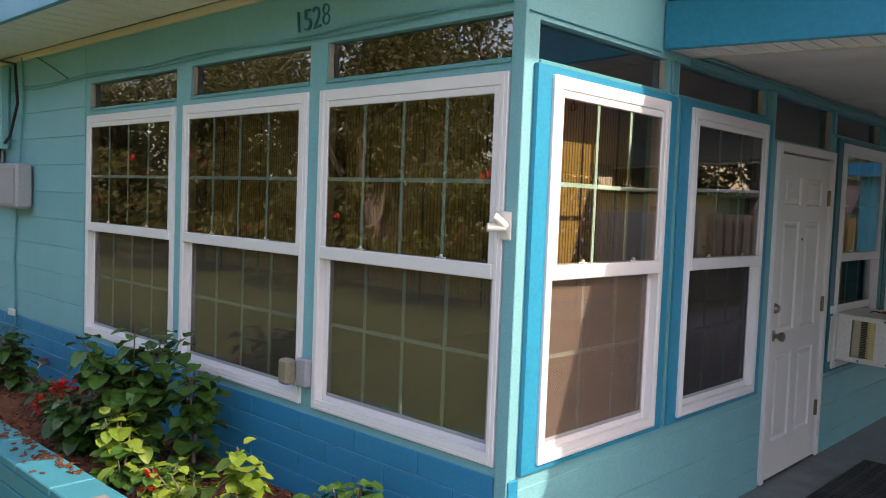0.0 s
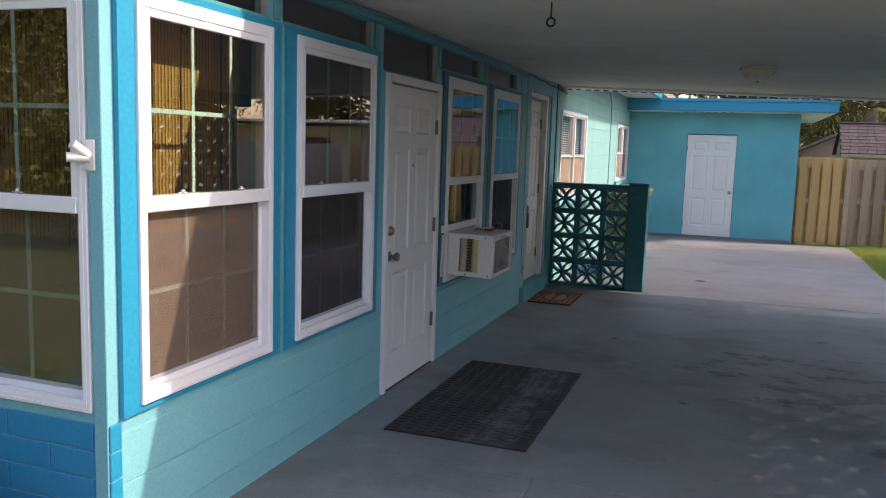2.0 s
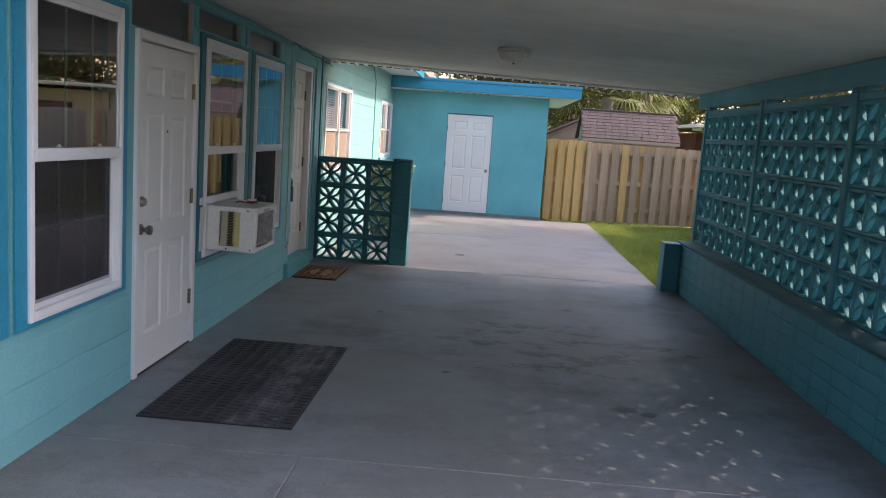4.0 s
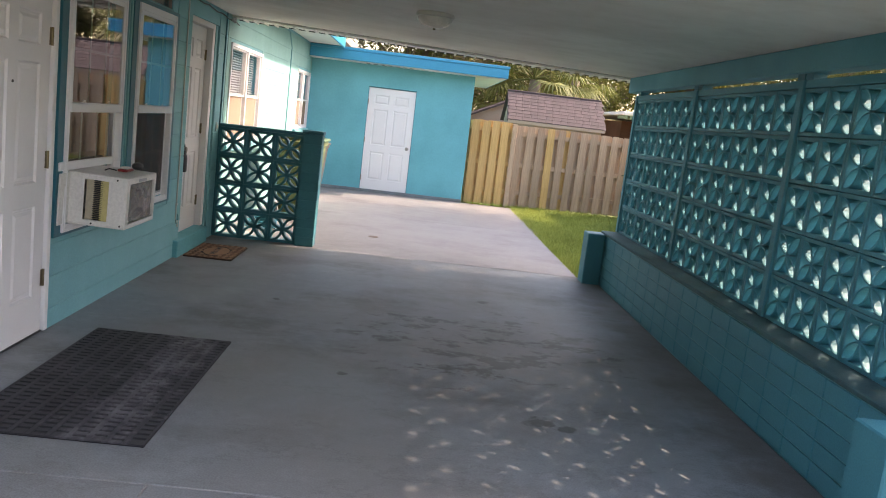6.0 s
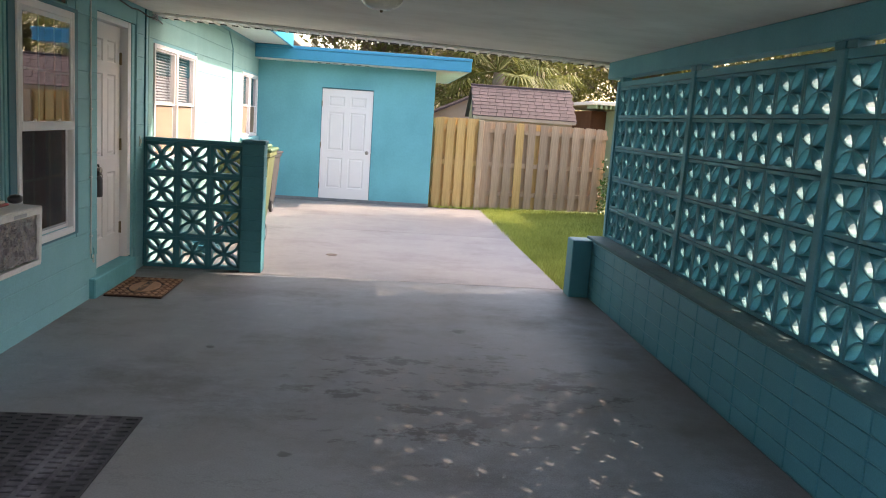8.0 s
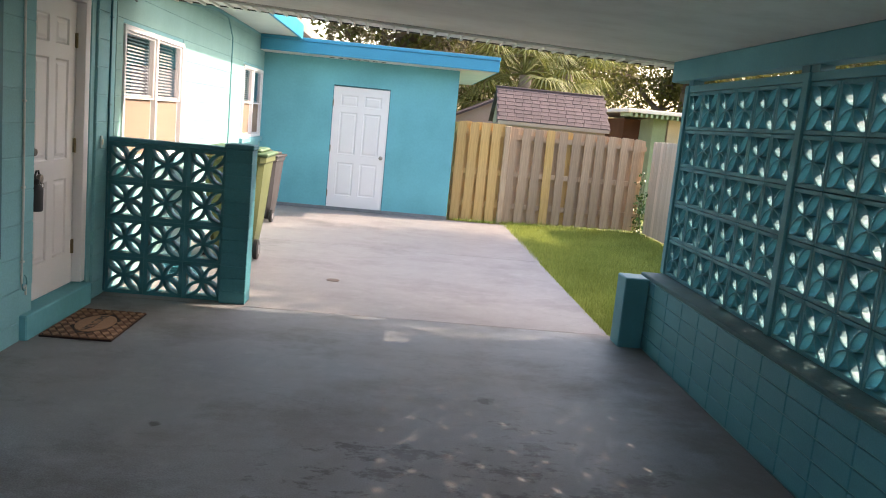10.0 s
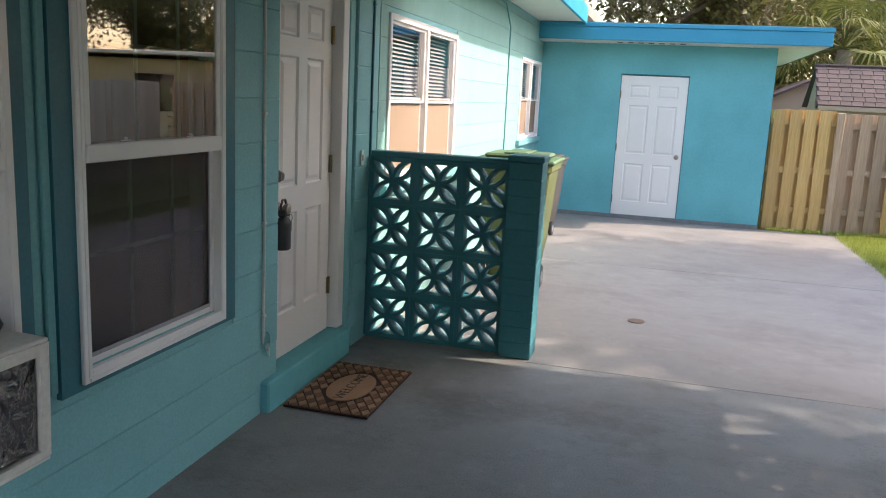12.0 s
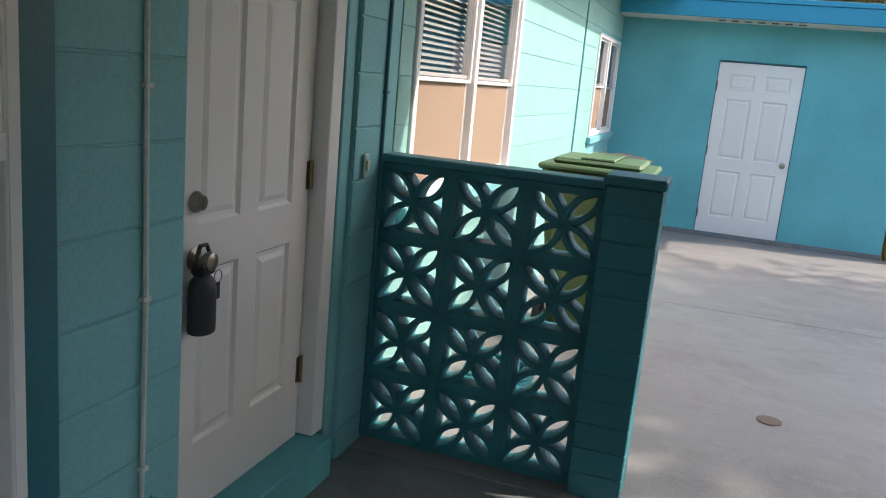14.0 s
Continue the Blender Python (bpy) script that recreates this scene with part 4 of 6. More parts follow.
air_conditioner().matrix_basis = pose(XW + 0.018, 5.992, 0.617, 1.5, 0, 90)

red_plastic = painted("red_plastic", (0.32, 0.03, 0.03), 0.35, 50, 0.1, 0.1)
tool = thing("pocket_tool", (-1.25, 6.0, 0.94), "small red and white pocket tool lying on the air conditioner", "tool")
bm = bmesh.new()
add_box(bm, -1.30, -1.24, 5.93, 6.06, 0.938, 0.953, bevel=0.005)
part("grip", bm, red_plastic, tool)
part("top_shell", boxed(-1.295, -1.245, 5.95, 6.03, 0.954, 0.966, bevel=0.004), white_plastic, tool)
bm = bmesh.new()
add_tube(bm, [(-1.30, 5.92, 0.945), (-1.33, 5.88, 0.955), (-1.34, 5.84, 0.948)], 0.004, 6)
part("wire", bm, black_plastic, tool)
case = thing("dark_case", (-1.25, 6.15, 0.94), "rounded black eyeglass case lying on the air conditioner", "case")
bm = bmesh.new()
bmesh.ops.create_icosphere(bm, subdivisions=2, radius=1)
for v in bm.verts:
    v.co = Vector((-1.25 + v.co.x * 0.035, 6.15 + v.co.y * 0.055, 0.962 + max(v.co.z, -0.8) * 0.026))
part("shell", bm, black_plastic, case, smooth=True)

# rubber mat with rows of slots worn pale in places
m, nt, p = nodes_of("worn_rubber")
c = ramp_of(nt, noise_of(nt, 2.3, 6, 0.65), [(0.42, (0.020, 0.018, 0.022)), (0.72, (0.050, 0.047, 0.053))])
co = nt.nodes.new("ShaderNodeTexCoord")
axes = nt.nodes.new("ShaderNodeSeparateXYZ")
nt.links.new(co.outputs["Object"], axes.inputs[0])
# pale dust trodden into one long band of the mat
across = nt.nodes.new("ShaderNodeMath")
across.operation = "ADD"
nt.links.new(axes.outputs["X"], across.inputs[0])
across.inputs[1].default_value = 0.68
away = nt.nodes.new("ShaderNodeMath")
away.operation = "ABSOLUTE"
nt.links.new(across.outputs[0], away.inputs[0])
band = ramp_of(nt, away.outputs[0], [(0.02, (0.62,)), (0.30, (0.22,))])
dust = blend_of(nt, 0.62, band, noise_of(nt, 5.5, 7, 0.75, (1.5, 0.8, 1)))
c = blend_of(nt, ramp_of(nt, dust, [(0.47, (0,)), (0.64, (0.85,))]), c, (0.190, 0.175, 0.190))
nt.links.new(c, p.inputs["Base Color"])
p.inputs["Roughness"].default_value = 0.7
bump_of(nt, p, noise_of(nt, 90, 3), 0.5, 0.003)
rubber = m
rubber_dark = painted("slot_rubber", (0.012, 0.011, 0.013), 0.8, 60, 0.1, 0.2)
mat_ = thing("rubber_mat", (-0.86, 4.86, 0), "large black slotted rubber mat, worn pale at its edge", "mat")
mx0, mx1, my0, my1 = -1.265, -0.462, 4.065, 5.655
part("sheet", boxed(mx0, mx1, my0, my1, 0.001, 0.005), rubber_dark, mat_)
bm = bmesh.new()
cols, pitch = 10, 0.0495
cw = (mx1 - mx0) / cols
for i in range(cols + 1):
    x = mx0 + i * cw
    add_box(bm, max(x - 0.012, mx0), min(x + 0.012, mx1), my0, my1, 0.0052, 0.0115, bevel=0.002)
for i in range(cols):
    x, y = mx0 + i * cw, my0
    first = 0.03 + (0.5 * pitch if i % 2 else 0.0)
    while y < my1 - 0.001:
        e = min(y + (first if y == my0 else pitch - 0.016), my1)
        add_box(bm, x + 0.0122, x + cw - 0.0122, y, e, 0.0052, 0.0112, bevel=0.002)
        y = e + 0.016
tagged(part("slot_grid", bm, rubber, mat_, "black ribs round rows of slots, dusty at the edge"), kind="stuff")

# coir door mat
coir = painted("coir", (0.21, 0.105, 0.062), 0.95, 220, 0.25, 0.9, 0.006, jitter=0.45)
coir_pale = painted("pale_coir", (0.37, 0.215, 0.135), 0.95, 220, 0.2, 0.9, 0.006, jitter=0.3)
coir_line = painted("dark_coir", (0.030, 0.014, 0.010), 0.95, 200, 0.2, 0.6, 0.004)
wm = thing("door_mat", (-1.22, 8.49, 0), "brown coir welcome mat with a lattice pattern", "door mat")
wx0, wx1, wy0, wy1 = -1.465, -1.026, 8.13, 8.835
part("base", boxed(wx0, wx1, wy0, wy1, 0.001, 0.012, bevel=0.003), coir_line, wm)
cx, cy = (wx0 + wx1) / 2, (wy0 + wy1) / 2
for i in range(-12, 13):
    for j in range(-12, 13):
        px, py = cx + (i + j) * 0.0275, cy + (i - j) * 0.043
        if not (wx0 - 0.02 < px < wx1 + 0.02 and wy0 - 0.02 < py < wy1 + 0.02):
            continue
        if ((px - cx) / 0.135) ** 2 + ((py - cy) / 0.235) ** 2 < 1.05:
            continue
        bm = bmesh.new()
        ring = [(0.0235, 0), (0, 0.037), (-0.0235, 0), (0, -0.037)]
        low = [bm.verts.new((px + a, py + b, 0.0125)) for a, b in ring]
        top = [bm.verts.new((px + a * 0.93, py + b * 0.93, 0.0175)) for a, b in ring]
        for v in low + top:
            v.co.x, v.co.y = min(max(v.co.x, wx0 + 0.004), wx1 - 0.004), min(max(v.co.y, wy0 + 0.004), wy1 - 0.004)
        bm.faces.new(top)
        for k in range(4):
            bm.faces.new((low[k], low[(k + 1) % 4], top[(k + 1) % 4], top[k]))
        part("lozenge", bm, coir_pale if (i + j) % 2 else coir, wm)
bm = bmesh.new()
add_lathe(bm, [(1.0, 0.0), (1.0, 0.004), (0.95, 0.006)], sides=40)
for v in bm.verts:
    v.co = Vector((cx + v.co.x * 0.115, cy + v.co.y * 0.205, 0.0125 + v.co.z))
part("oval", bm, coir_pale, wm)


def lettering(text, size, depth, material, name, parent=None, label="", category=""):
    """Raised letters as one mesh, centred on the origin in the xz plane, facing -y."""
    cu = bpy.data.curves.new(name, "FONT")
    cu.offset = -0.018 * size
    cu.body, cu.size, cu.extrude, cu.align_x, cu.align_y = text, size, depth, "CENTER", "CENTER"
    tmp = new("tmp_text", cu)
    me = bpy.data.meshes.new_from_object(tmp)
    bpy.data.objects.remove(tmp)
    me.name = name
    me.materials.clear()
    me.materials.append(material)
    ob = new(name, me)
    if parent:
        under(ob, parent)
    if label:
        tagged(ob, label, category)
    return ob


word = lettering("WELCOME", 0.078, 0.0015, dark_iron, "lettering", wm, "dark word WELCOME")
word.matrix_basis = pose(cx, cy, 0.0195, 0, 0, 90)
number = lettering("1528", 0.14, 0.006, teal_dark_trim, "house_number", None, "dark teal house number 1528 on the wall", "house number")
number.matrix_basis = pose(-2.785, YF - 0.008, 2.385, 90, 0, 0) @ Matrix.Diagonal((0.90, 1.04, 1, 1)) @ Matrix.Shear("XY", 4, (0.20, 0.0))

# ceiling lamp, hook
lz = ceil_z(0.56)
lamp = thing("ceiling_lamp", (0.56, 6.85, lz), "unlit frosted dome ceiling lamp with a metal rim", "lamp")
bm = bmesh.new()
add_lathe(bm, [(0.135, 0.0), (0.14, -0.012), (0.138, -0.03), (0.128, -0.034)], (0.56, 6.85, lz - 0.001), sides=28)
part("rim", bm, painted("lamp_rim", (0.55, 0.52, 0.46), 0.35, 50, 0.05, 0.05), lamp, smooth=True)
bm = bmesh.new()
add_lathe(bm, [(0.126, -0.034), (0.12, -0.06), (0.095, -0.085), (0.05, -0.102), (0.012, -0.106)], (0.56, 6.85, lz), sides=28)
part("dome", bm, painted("frosted_glass", (0.62, 0.58, 0.50), 0.25, 20, 0.04, 0.0), lamp, smooth=True)
bm = bmesh.new()
add_lathe(bm, [(0.010, -0.106), (0.010, -0.116), (0.004, -0.120)], (0.56, 6.85, lz), sides=10)
part("finial", bm, brass, lamp)
hz = ceil_z(-0.44)
hook = thing("ceiling_hook", (-0.44, 4.09, hz), "dark iron ring hook screwed into the ceiling", "hook")
bm = bmesh.new()
add_tube(bm, [(-0.44, 4.09, hz), (-0.44, 4.09, hz - 0.075)], 0.004, 8)
part("shank", bm, dark_iron, hook)
bm = bmesh.new()
add_tube(bm, [(-0.44 + 0.02 * math.sin(t * math.pi / 9), 4.09, hz - 0.095 + 0.02 * math.cos(t * math.pi / 9)) for t in range(0, 19)], 0.005, 8)
part("ring", bm, dark_iron, hook)

# lock box on the back door
lb = thing("lock_box", (XW - 0.03, 8.335, 0.74), "black key lock box hanging on the door knob, keys beside it", "lock box")
lx, ly = XW - 0.040, 8.336
box_shell = painted("charcoal_shell", (0.022, 0.024, 0.032), 0.55, 60, 0.1, 0.1)
bm = bmesh.new()
add_lathe(bm, [(0.038, 0.742), (0.045, 0.746), (0.0465, 0.760), (0.046, 0.872), (0.041, 0.892), (0.028, 0.905), (0.016, 0.911)], sides=24)
for v in bm.verts:
    v.co.x, v.co.y = lx + v.co.x * 0.75, ly + v.co.y
part("body", bm, box_shell, lb, "charcoal bottle-shaped body", True)
part("head", boxed(lx - 0.020, lx + 0.022, ly - 0.034, ly + 0.034, 0.909, 0.945, bevel=0.008), black_plastic, lb)
bm = bmesh.new()
add_tube(bm, [(lx, ly - 0.026, 0.938), (lx, ly - 0.029, 0.965), (lx, ly - 0.014, 0.992), (lx, ly + 0.014, 0.992), (lx, ly + 0.029, 0.965), (lx, ly + 0.026, 0.938)], 0.006, 8)
part("shackle", bm, dark_iron, lb)
bm = bmesh.new()
add_tube(bm, [(lx + 0.01, ly + 0.058 + 0.018 * math.cos(t * math.pi / 8), 0.895 + 0.018 * math.sin(t * math.pi / 8)) for t in range(17)], 0.002, 6)
part("key_ring", bm, nickel, lb)
part("key", boxed(lx + 0.008, lx + 0.012, ly + 0.052, ly + 0.066, 0.83, 0.878), dark_iron, lb)


def cable(name, points, radius, material, label, category="cable"):
    bm = bmesh.new()
    add_tube(bm, points, radius, 7)
    return tagged(new(name, finish(name, bm, material, True)), label, category)


cond = painted("painted_conduit", (0.36, 0.52, 0.52), 0.45, 60, 0.08, 0.1)
white_cord = painted("white_cord", (0.55, 0.60, 0.58), 0.5, 60, 0.05, 0.05)
xs = XW + 0.012
pale = cable("conduit", [(xs, 8.035, 2.29), (xs, 8.03, 1.6), (xs + 0.002, 8.035, 0.9), (xs, 8.03, 0.36), (xs, 8.05, 0.31), (xs + 0.004, 8.075, 0.33), (xs + 0.004, 8.08, 0.27)], 0.007, white_cord, "thin pale cable running down the block wall")
bm = bmesh.new()
add_tube(bm, [(xs + 0.004, 8.062 + 0.028 * math.sin(t * math.pi / 8), 0.345 + 0.045 * math.cos(t * math.pi / 8)) for t in range(15)], 0.004, 6)
part("loop", bm, teal_trim, pale)
dark = cable("conduit", [(xs, 9.40, 2.30), (xs, 9.395, 1.5), (xs, 9.40, 0.5), (xs, 9.39, 0.02)], 0.008, teal_dark_trim, "dark painted cable running down beside the screen")
for line, y, paint in ((pale, 8.032, white_cord), (dark, 9.397, teal_dark_trim)):
    for z in (2.05, 1.42, 0.92, 0.48):
        part("cable_clip", boxed(xs - 0.010, xs + 0.011, y - 0.014, y + 0.014, z - 0.006, z + 0.006, bevel=0.002), paint, line)
pts = [(XW + 0.02, 8.0 + 0.16 * i, 2.285 - 0.004 * i + 0.008 * math.sin(i * 1.9)) for i in range(13)]
cable("ceiling_cable", pts, 0.006, dark_iron, "dark cable stapled along the top of the wall")
pts = [(XW + 0.03 + 0.02 * math.sin(i), 9.55 + 0.05 * math.cos(i * 1.3) + i * 0.012, 2.255 + 0.025 * math.sin(i * 1.7)) for i in range(14)]
cable("cable_loop", pts, 0.006, grey_plastic, "loose loops of cable bunched under the ceiling")
pts = [(XW + 0.012, 10.3 + i * 0.5, 2.47 - 0.05 * math.sin(i * 0.9)) for i in range(7)] + [(XW + 0.012, 13.6, 2.3), (XW + 0.012, 13.62, 1.2), (XW + 0.012, 13.6, 0.6)]
cable("wall_cable", pts, 0.008, teal_trim, "thin teal cable sagging along the rear wall")
cable("head_cable", [(XW + 0.035, 3.56 + i * 0.3, 2.288 + 0.005 * math.sin(i * 2.1)) for i in range(15)], 0.006, teal_trim, "painted cable along the head board")
cable("front_wire", [(-7.0 + i * 0.3, YF - 0.012, 2.33 + 0.012 * math.sin(i * 1.3) - 0.0008 * i) for i in range(19)], 0.005, teal_trim, "painted wire along the front wall")
cable("front_wire", [(-7.0 + i * 0.3, YF - 0.012, 2.305 + 0.010 * math.sin(i * 1.1 + 1)) for i in range(19)], 0.005, teal_trim, "painted wire along the front wall")
sb = thing("bell_button", (XW, 9.25, 1.15), "pale doorbell button on the block wall", "bell button")
part("plate", boxed(XW + 0.012, XW + 0.020, 9.228, 9.272, 1.105, 1.195, bevel=0.003), cond, sb)
part("button", boxed(XW + 0.0205, XW + 0.028, 9.240, 9.260, 1.13, 1.17, bevel=0.003), cream_trim, sb)


def wheeled_bin(label, body_mat, lid_mat):
    b = thing("wheeled_bin", (0, 0, 0), label, "refuse bin", "wheeled bins")
    bm = bmesh.new()
    rows = [(0.20, 0.21, 0.06), (0.24, 0.26, 0.35), (0.29, 0.32, 0.95), (0.31, 0.34, 0.97), (0.31, 0.34, 1.02)]
    rings = []
    for hx, hy, z in rows:
        c = 0.05
        rings.append([bm.verts.new((x, y, z)) for x, y in ((-hx + c, -hy), (hx - c, -hy), (hx, -hy + c), (hx, hy - c), (hx - c, hy), (-hx + c, hy), (-hx, hy - c), (-hx, -hy + c))])
    for q, r in zip(rings, rings[1:]):
        for k in range(8):
            bm.faces.new((q[k], q[(k + 1) % 8], r[(k + 1) % 8], r[k]))
    bm.faces.new(rings[0][::-1])
    part("body", bm, body_mat, b)
    bm = bmesh.new()
    add_box(bm, -0.33, 0.33, -0.36, 0.33, 1.022, 1.06, bevel=0.012)
    add_box(bm, -0.26, 0.26, -0.28, 0.26, 1.06, 1.095, bevel=0.016)
    add_box(bm, -0.10, 0.10, -0.26, 0.24, 1.095, 1.11, bevel=0.006)
    part("lid", bm, lid_mat, b)
    bm = bmesh.new()
    add_tube(bm, [(-0.24, 0.40, 1.0), (0.24, 0.40, 1.0)], 0.015, 8)
    for x in (-0.2, 0.2):
        add_box(bm, x - 0.02, x + 0.02, 0.33, 0.41, 0.985, 1.015)
    part("handle", bm, body_mat, b)
    for s in (-1, 1):
        bm = bmesh.new()
        add_lathe(bm, [(0.09, -0.025), (0.10, -0.018), (0.10, 0.018), (0.09, 0.025)], (s * 0.25, 0.22, 0.10), "x", 18)
        w = part("wheel", bm, black_plastic, b, smooth=True)
        bm = bmesh.new()
        add_lathe(bm, [(0.05, -0.028), (0.05, 0.028)], (s * 0.25, 0.22, 0.10), "x", 14)
        part("hub", bm, grey_plastic, w)
    bm = bmesh.new()
    add_box(bm, -0.14, 0.14, -0.19, -0.13, 0.0, 0.062)
    part("foot", bm, body_mat, b)
    return b


bin_green = painted("olive_bin_plastic", (0.125, 0.150, 0.055), 0.5, 50, 0.15, 0.15)
lid_green = painted("green_lid_plastic", (0.078, 0.150, 0.072), 0.5, 50, 0.12, 0.15)
bin_brown = painted("grey_bin_plastic", (0.060, 0.055, 0.055), 0.45, 50, 0.15, 0.15)
wheeled_bin("olive green wheeled bin with a green lid by the wall", bin_green, lid_green).matrix_basis = pose(-0.955, 11.50, 0, 0, 0, 180)
wheeled_bin("dark grey wheeled bin standing behind the green one", bin_brown, bin_brown).matrix_basis = pose(-1.17, 14.2, 0, 0, 0, 176) @ Matrix.Diagonal((0.80, 0.85, 0.84, 1))
hl = thing("garden_hose", (-1.2, 10.25, 0), "coil of dark garden hose lying behind the screen", "hose")
bm = bmesh.new()
add_tube(bm, [(-1.18 + (0.17 + 0.012 * math.sin(t * 0.37)) * math.cos(t * 0.35), 10.25 + 0.17 * math.sin(t * 0.35), 0.014 + 0.0012 * t) for t in range(80)], 0.011, 7)
part("coil", bm, bpy.data.materials["deep_teal_trim_paint"], hl, smooth=True)

# drain and scraps on the patio
dr = thing("floor_drain", (0.13, 10.55, 0), "small round rusty cleanout cover in the patio", "drain cover")
bm = bmesh.new()
add_lathe(bm, [(0.06, 0.0), (0.06, 0.004), (0.045, 0.006)], (0.13, 10.55, 0.001), sides=20)
part("cover", bm, painted("rusty_iron", (0.14, 0.10, 0.08), 0.8, 60, 0.3, 0.4), dr)

# ---- front corner: flag holder, outlet, meter boxes ----
fh = thing("flag_holder", (-1.585, YF - 0.03, 1.5), "white two-way flag pole bracket on the corner", "bracket")
part("plate", boxed(-1.607, -1.555, YF - 0.020, YF - 0.013, 1.44, 1.545, bevel=0.004), white_plastic, fh)
bm = bmesh.new()
add_tube(bm, [(-1.58, YF - 0.018, 1.49), (-1.60, YF - 0.07, 1.530)], 0.016, 12)
part("socket", bm, white_plastic, fh, smooth=True)
bm = bmesh.new()
add_tube(bm, [(-1.58, YF - 0.018, 1.485), (-1.625, YF - 0.07, 1.485)], 0.016, 12)
part("socket", bm, white_plastic, fh, smooth=True)
ol = thing("outdoor_outlet", (-2.76, YF, 0.75), "weatherproof outdoor outlet box with a clouded cover", "outlet")
part("box", boxed(-2.79, -2.715, YF - 0.045, YF - 0.002, 0.685, 0.815, bevel=0.005), grey_plastic, ol)
part("cover", boxed(-2.86, -2.785, YF - 0.10, YF - 0.040, 0.69, 0.81, bevel=0.012), painted("clouded_cover", (0.24, 0.22, 0.16), 0.3, 50, 0.1, 0.1), ol, "clouded bubble cover")
mb = thing("meter_box", (-6.5, YF, 1.6), "grey utility box with cables on the front wall", "utility box")
part("box", boxed(-6.72, -6.18, YF - 0.14, YF - 0.014, 1.40, 1.74, bevel=0.02), grey_plastic, mb)
part("lid_edge", boxed(-6.70, -6.20, YF - 0.148, YF - 0.142, 1.43, 1.70, bevel=0.003), grey_plastic, mb)
mt = thing("electric_meter", (-7.0, YF, 1.6), "grey electric meter can with a round glass", "meter")
part("can", boxed(-7.22, -6.80, YF - 0.12, YF - 0.014, 1.46, 1.88, bevel=0.015), grey_plastic, mt)
bm = bmesh.new()
add_lathe(bm, [(0.10, 0.0), (0.10, 0.04), (0.08, 0.06), (0.03, 0.065)], (-7.01, YF - 0.12, 1.66), "y", 20)
for v in bm.verts:
    v.co.y = 2 * (YF - 0.12) - v.co.y
part("dial_cover", bm, nickel, mt, smooth=True)
cable("service_pipe", [(-6.72, YF - 0.05, 2.50), (-6.72, YF - 0.05, 1.86)], 0.05, teal_wall, "teal painted service pipe", "pipe")
cable("service_cable", [(-7.3, YF - 0.3, 2.52), (-6.8, YF - 0.10, 2.56), (-6.45, YF - 0.06, 2.50), (-6.42, YF - 0.05, 2.2), (-6.55, YF - 0.06, 1.95), (-6.80, YF - 0.05, 1.86), (-6.80, YF - 0.06, 1.75)], 0.012, black_plastic, "black service cable hanging in a loop")
cable("service_cable", [(-6.40, YF - 0.03, 2.55), (-6.36, YF - 0.03, 2.2), (-6.42, YF - 0.03, 1.75)], 0.008, teal_trim, "thin cable beside the service pipe")
cable("drop_wire", [(-6.5, YF - 0.02, 1.40), (-6.55, YF - 0.02, 1.0), (-6.52, YF - 0.02, 0.6), (-6.55, YF - 0.02, 0.35)], 0.008, teal_trim, "thin cable running down from the utility box")
cable("slack_wire", [(-6.2, YF - 0.02, 2.55), (-5.9, YF - 0.03, 2.46), (-5.55, YF - 0.02, 2.33)], 0.004, dark_iron, "slack dark wire below the soffit")
jb = thing("junction_box", (-6.55, YF, 0.56), "small white junction box", "junction box")
part("box", boxed(-6.60, -6.50, YF - 0.05, YF - 0.024, 0.55, 0.60, bevel=0.004), white_plastic, jb)
sp = thing("hose_tap", (-5.85, YF, 0.28), "brass garden tap on the blue wall", "tap")
bm = bmesh.new()
add_tube(bm, [(-5.85, YF - 0.01, 0.28), (-5.85, YF - 0.07, 0.28), (-5.85, YF - 0.09, 0.25)], 0.012, 8)
part("spout", bm, brass, sp, smooth=True)
bm = bmesh.new()
add_lathe(bm, [(0.03, 0), (0.03, 0.01)], (-5.85, YF - 0.05, 0.305), sides=10)
part("handwheel", bm, red_plastic, sp)

# ---- garden ----
def leaf_material(name, dark, light, gloss=0.45, through=0.3):
    m, nt, p = nodes_of(name)
    geo = nt.nodes.new("ShaderNodeNewGeometry")
    c = ramp_of(nt, geo.outputs["Random Per Island"], [(0.0, dark), (1.0, light)])
    c = blend_of(nt, 0.35, c, ramp_of(nt, noise_of(nt, 1.2, 3), [(0.3, shade(dark, 0.8)), (0.7, light)]))
    nt.links.new(c, p.inputs["Base Color"])
    p.inputs["Roughness"].default_value = gloss
    tr = nt.nodes.new("ShaderNodeBsdfTranslucent")
    nt.links.new(c, tr.inputs["Color"])
    mix = nt.nodes.new("ShaderNodeMixShader")
    mix.inputs[0].default_value = through
    nt.links.new(p.outputs[0], mix.inputs[1])
    nt.links.new(tr.outputs[0], mix.inputs[2])
    nt.links.new(mix.outputs[0], nt.nodes["Material Output"].inputs[0])
    return m


oak_leaf = leaf_material("oak_leaves", (0.045, 0.065, 0.012), (0.170, 0.160, 0.045), 0.5, 0.4)
moss_mat = leaf_material("hanging_moss", (0.10, 0.085, 0.045), (0.24, 0.20, 0.12), 0.9, 0.2)
palm_leaf = leaf_material("palm_fronds", (0.050, 0.080, 0.015), (0.170, 0.185, 0.050), 0.65)
palm_dead = leaf_material("dry_palm_fronds", (0.22, 0.14, 0.05), (0.42, 0.30, 0.13), 0.8)
shrub_dark = leaf_material("dark_shrub_leaves", (0.022, 0.070, 0.012), (0.060, 0.150, 0.030), 0.35, 0.2)
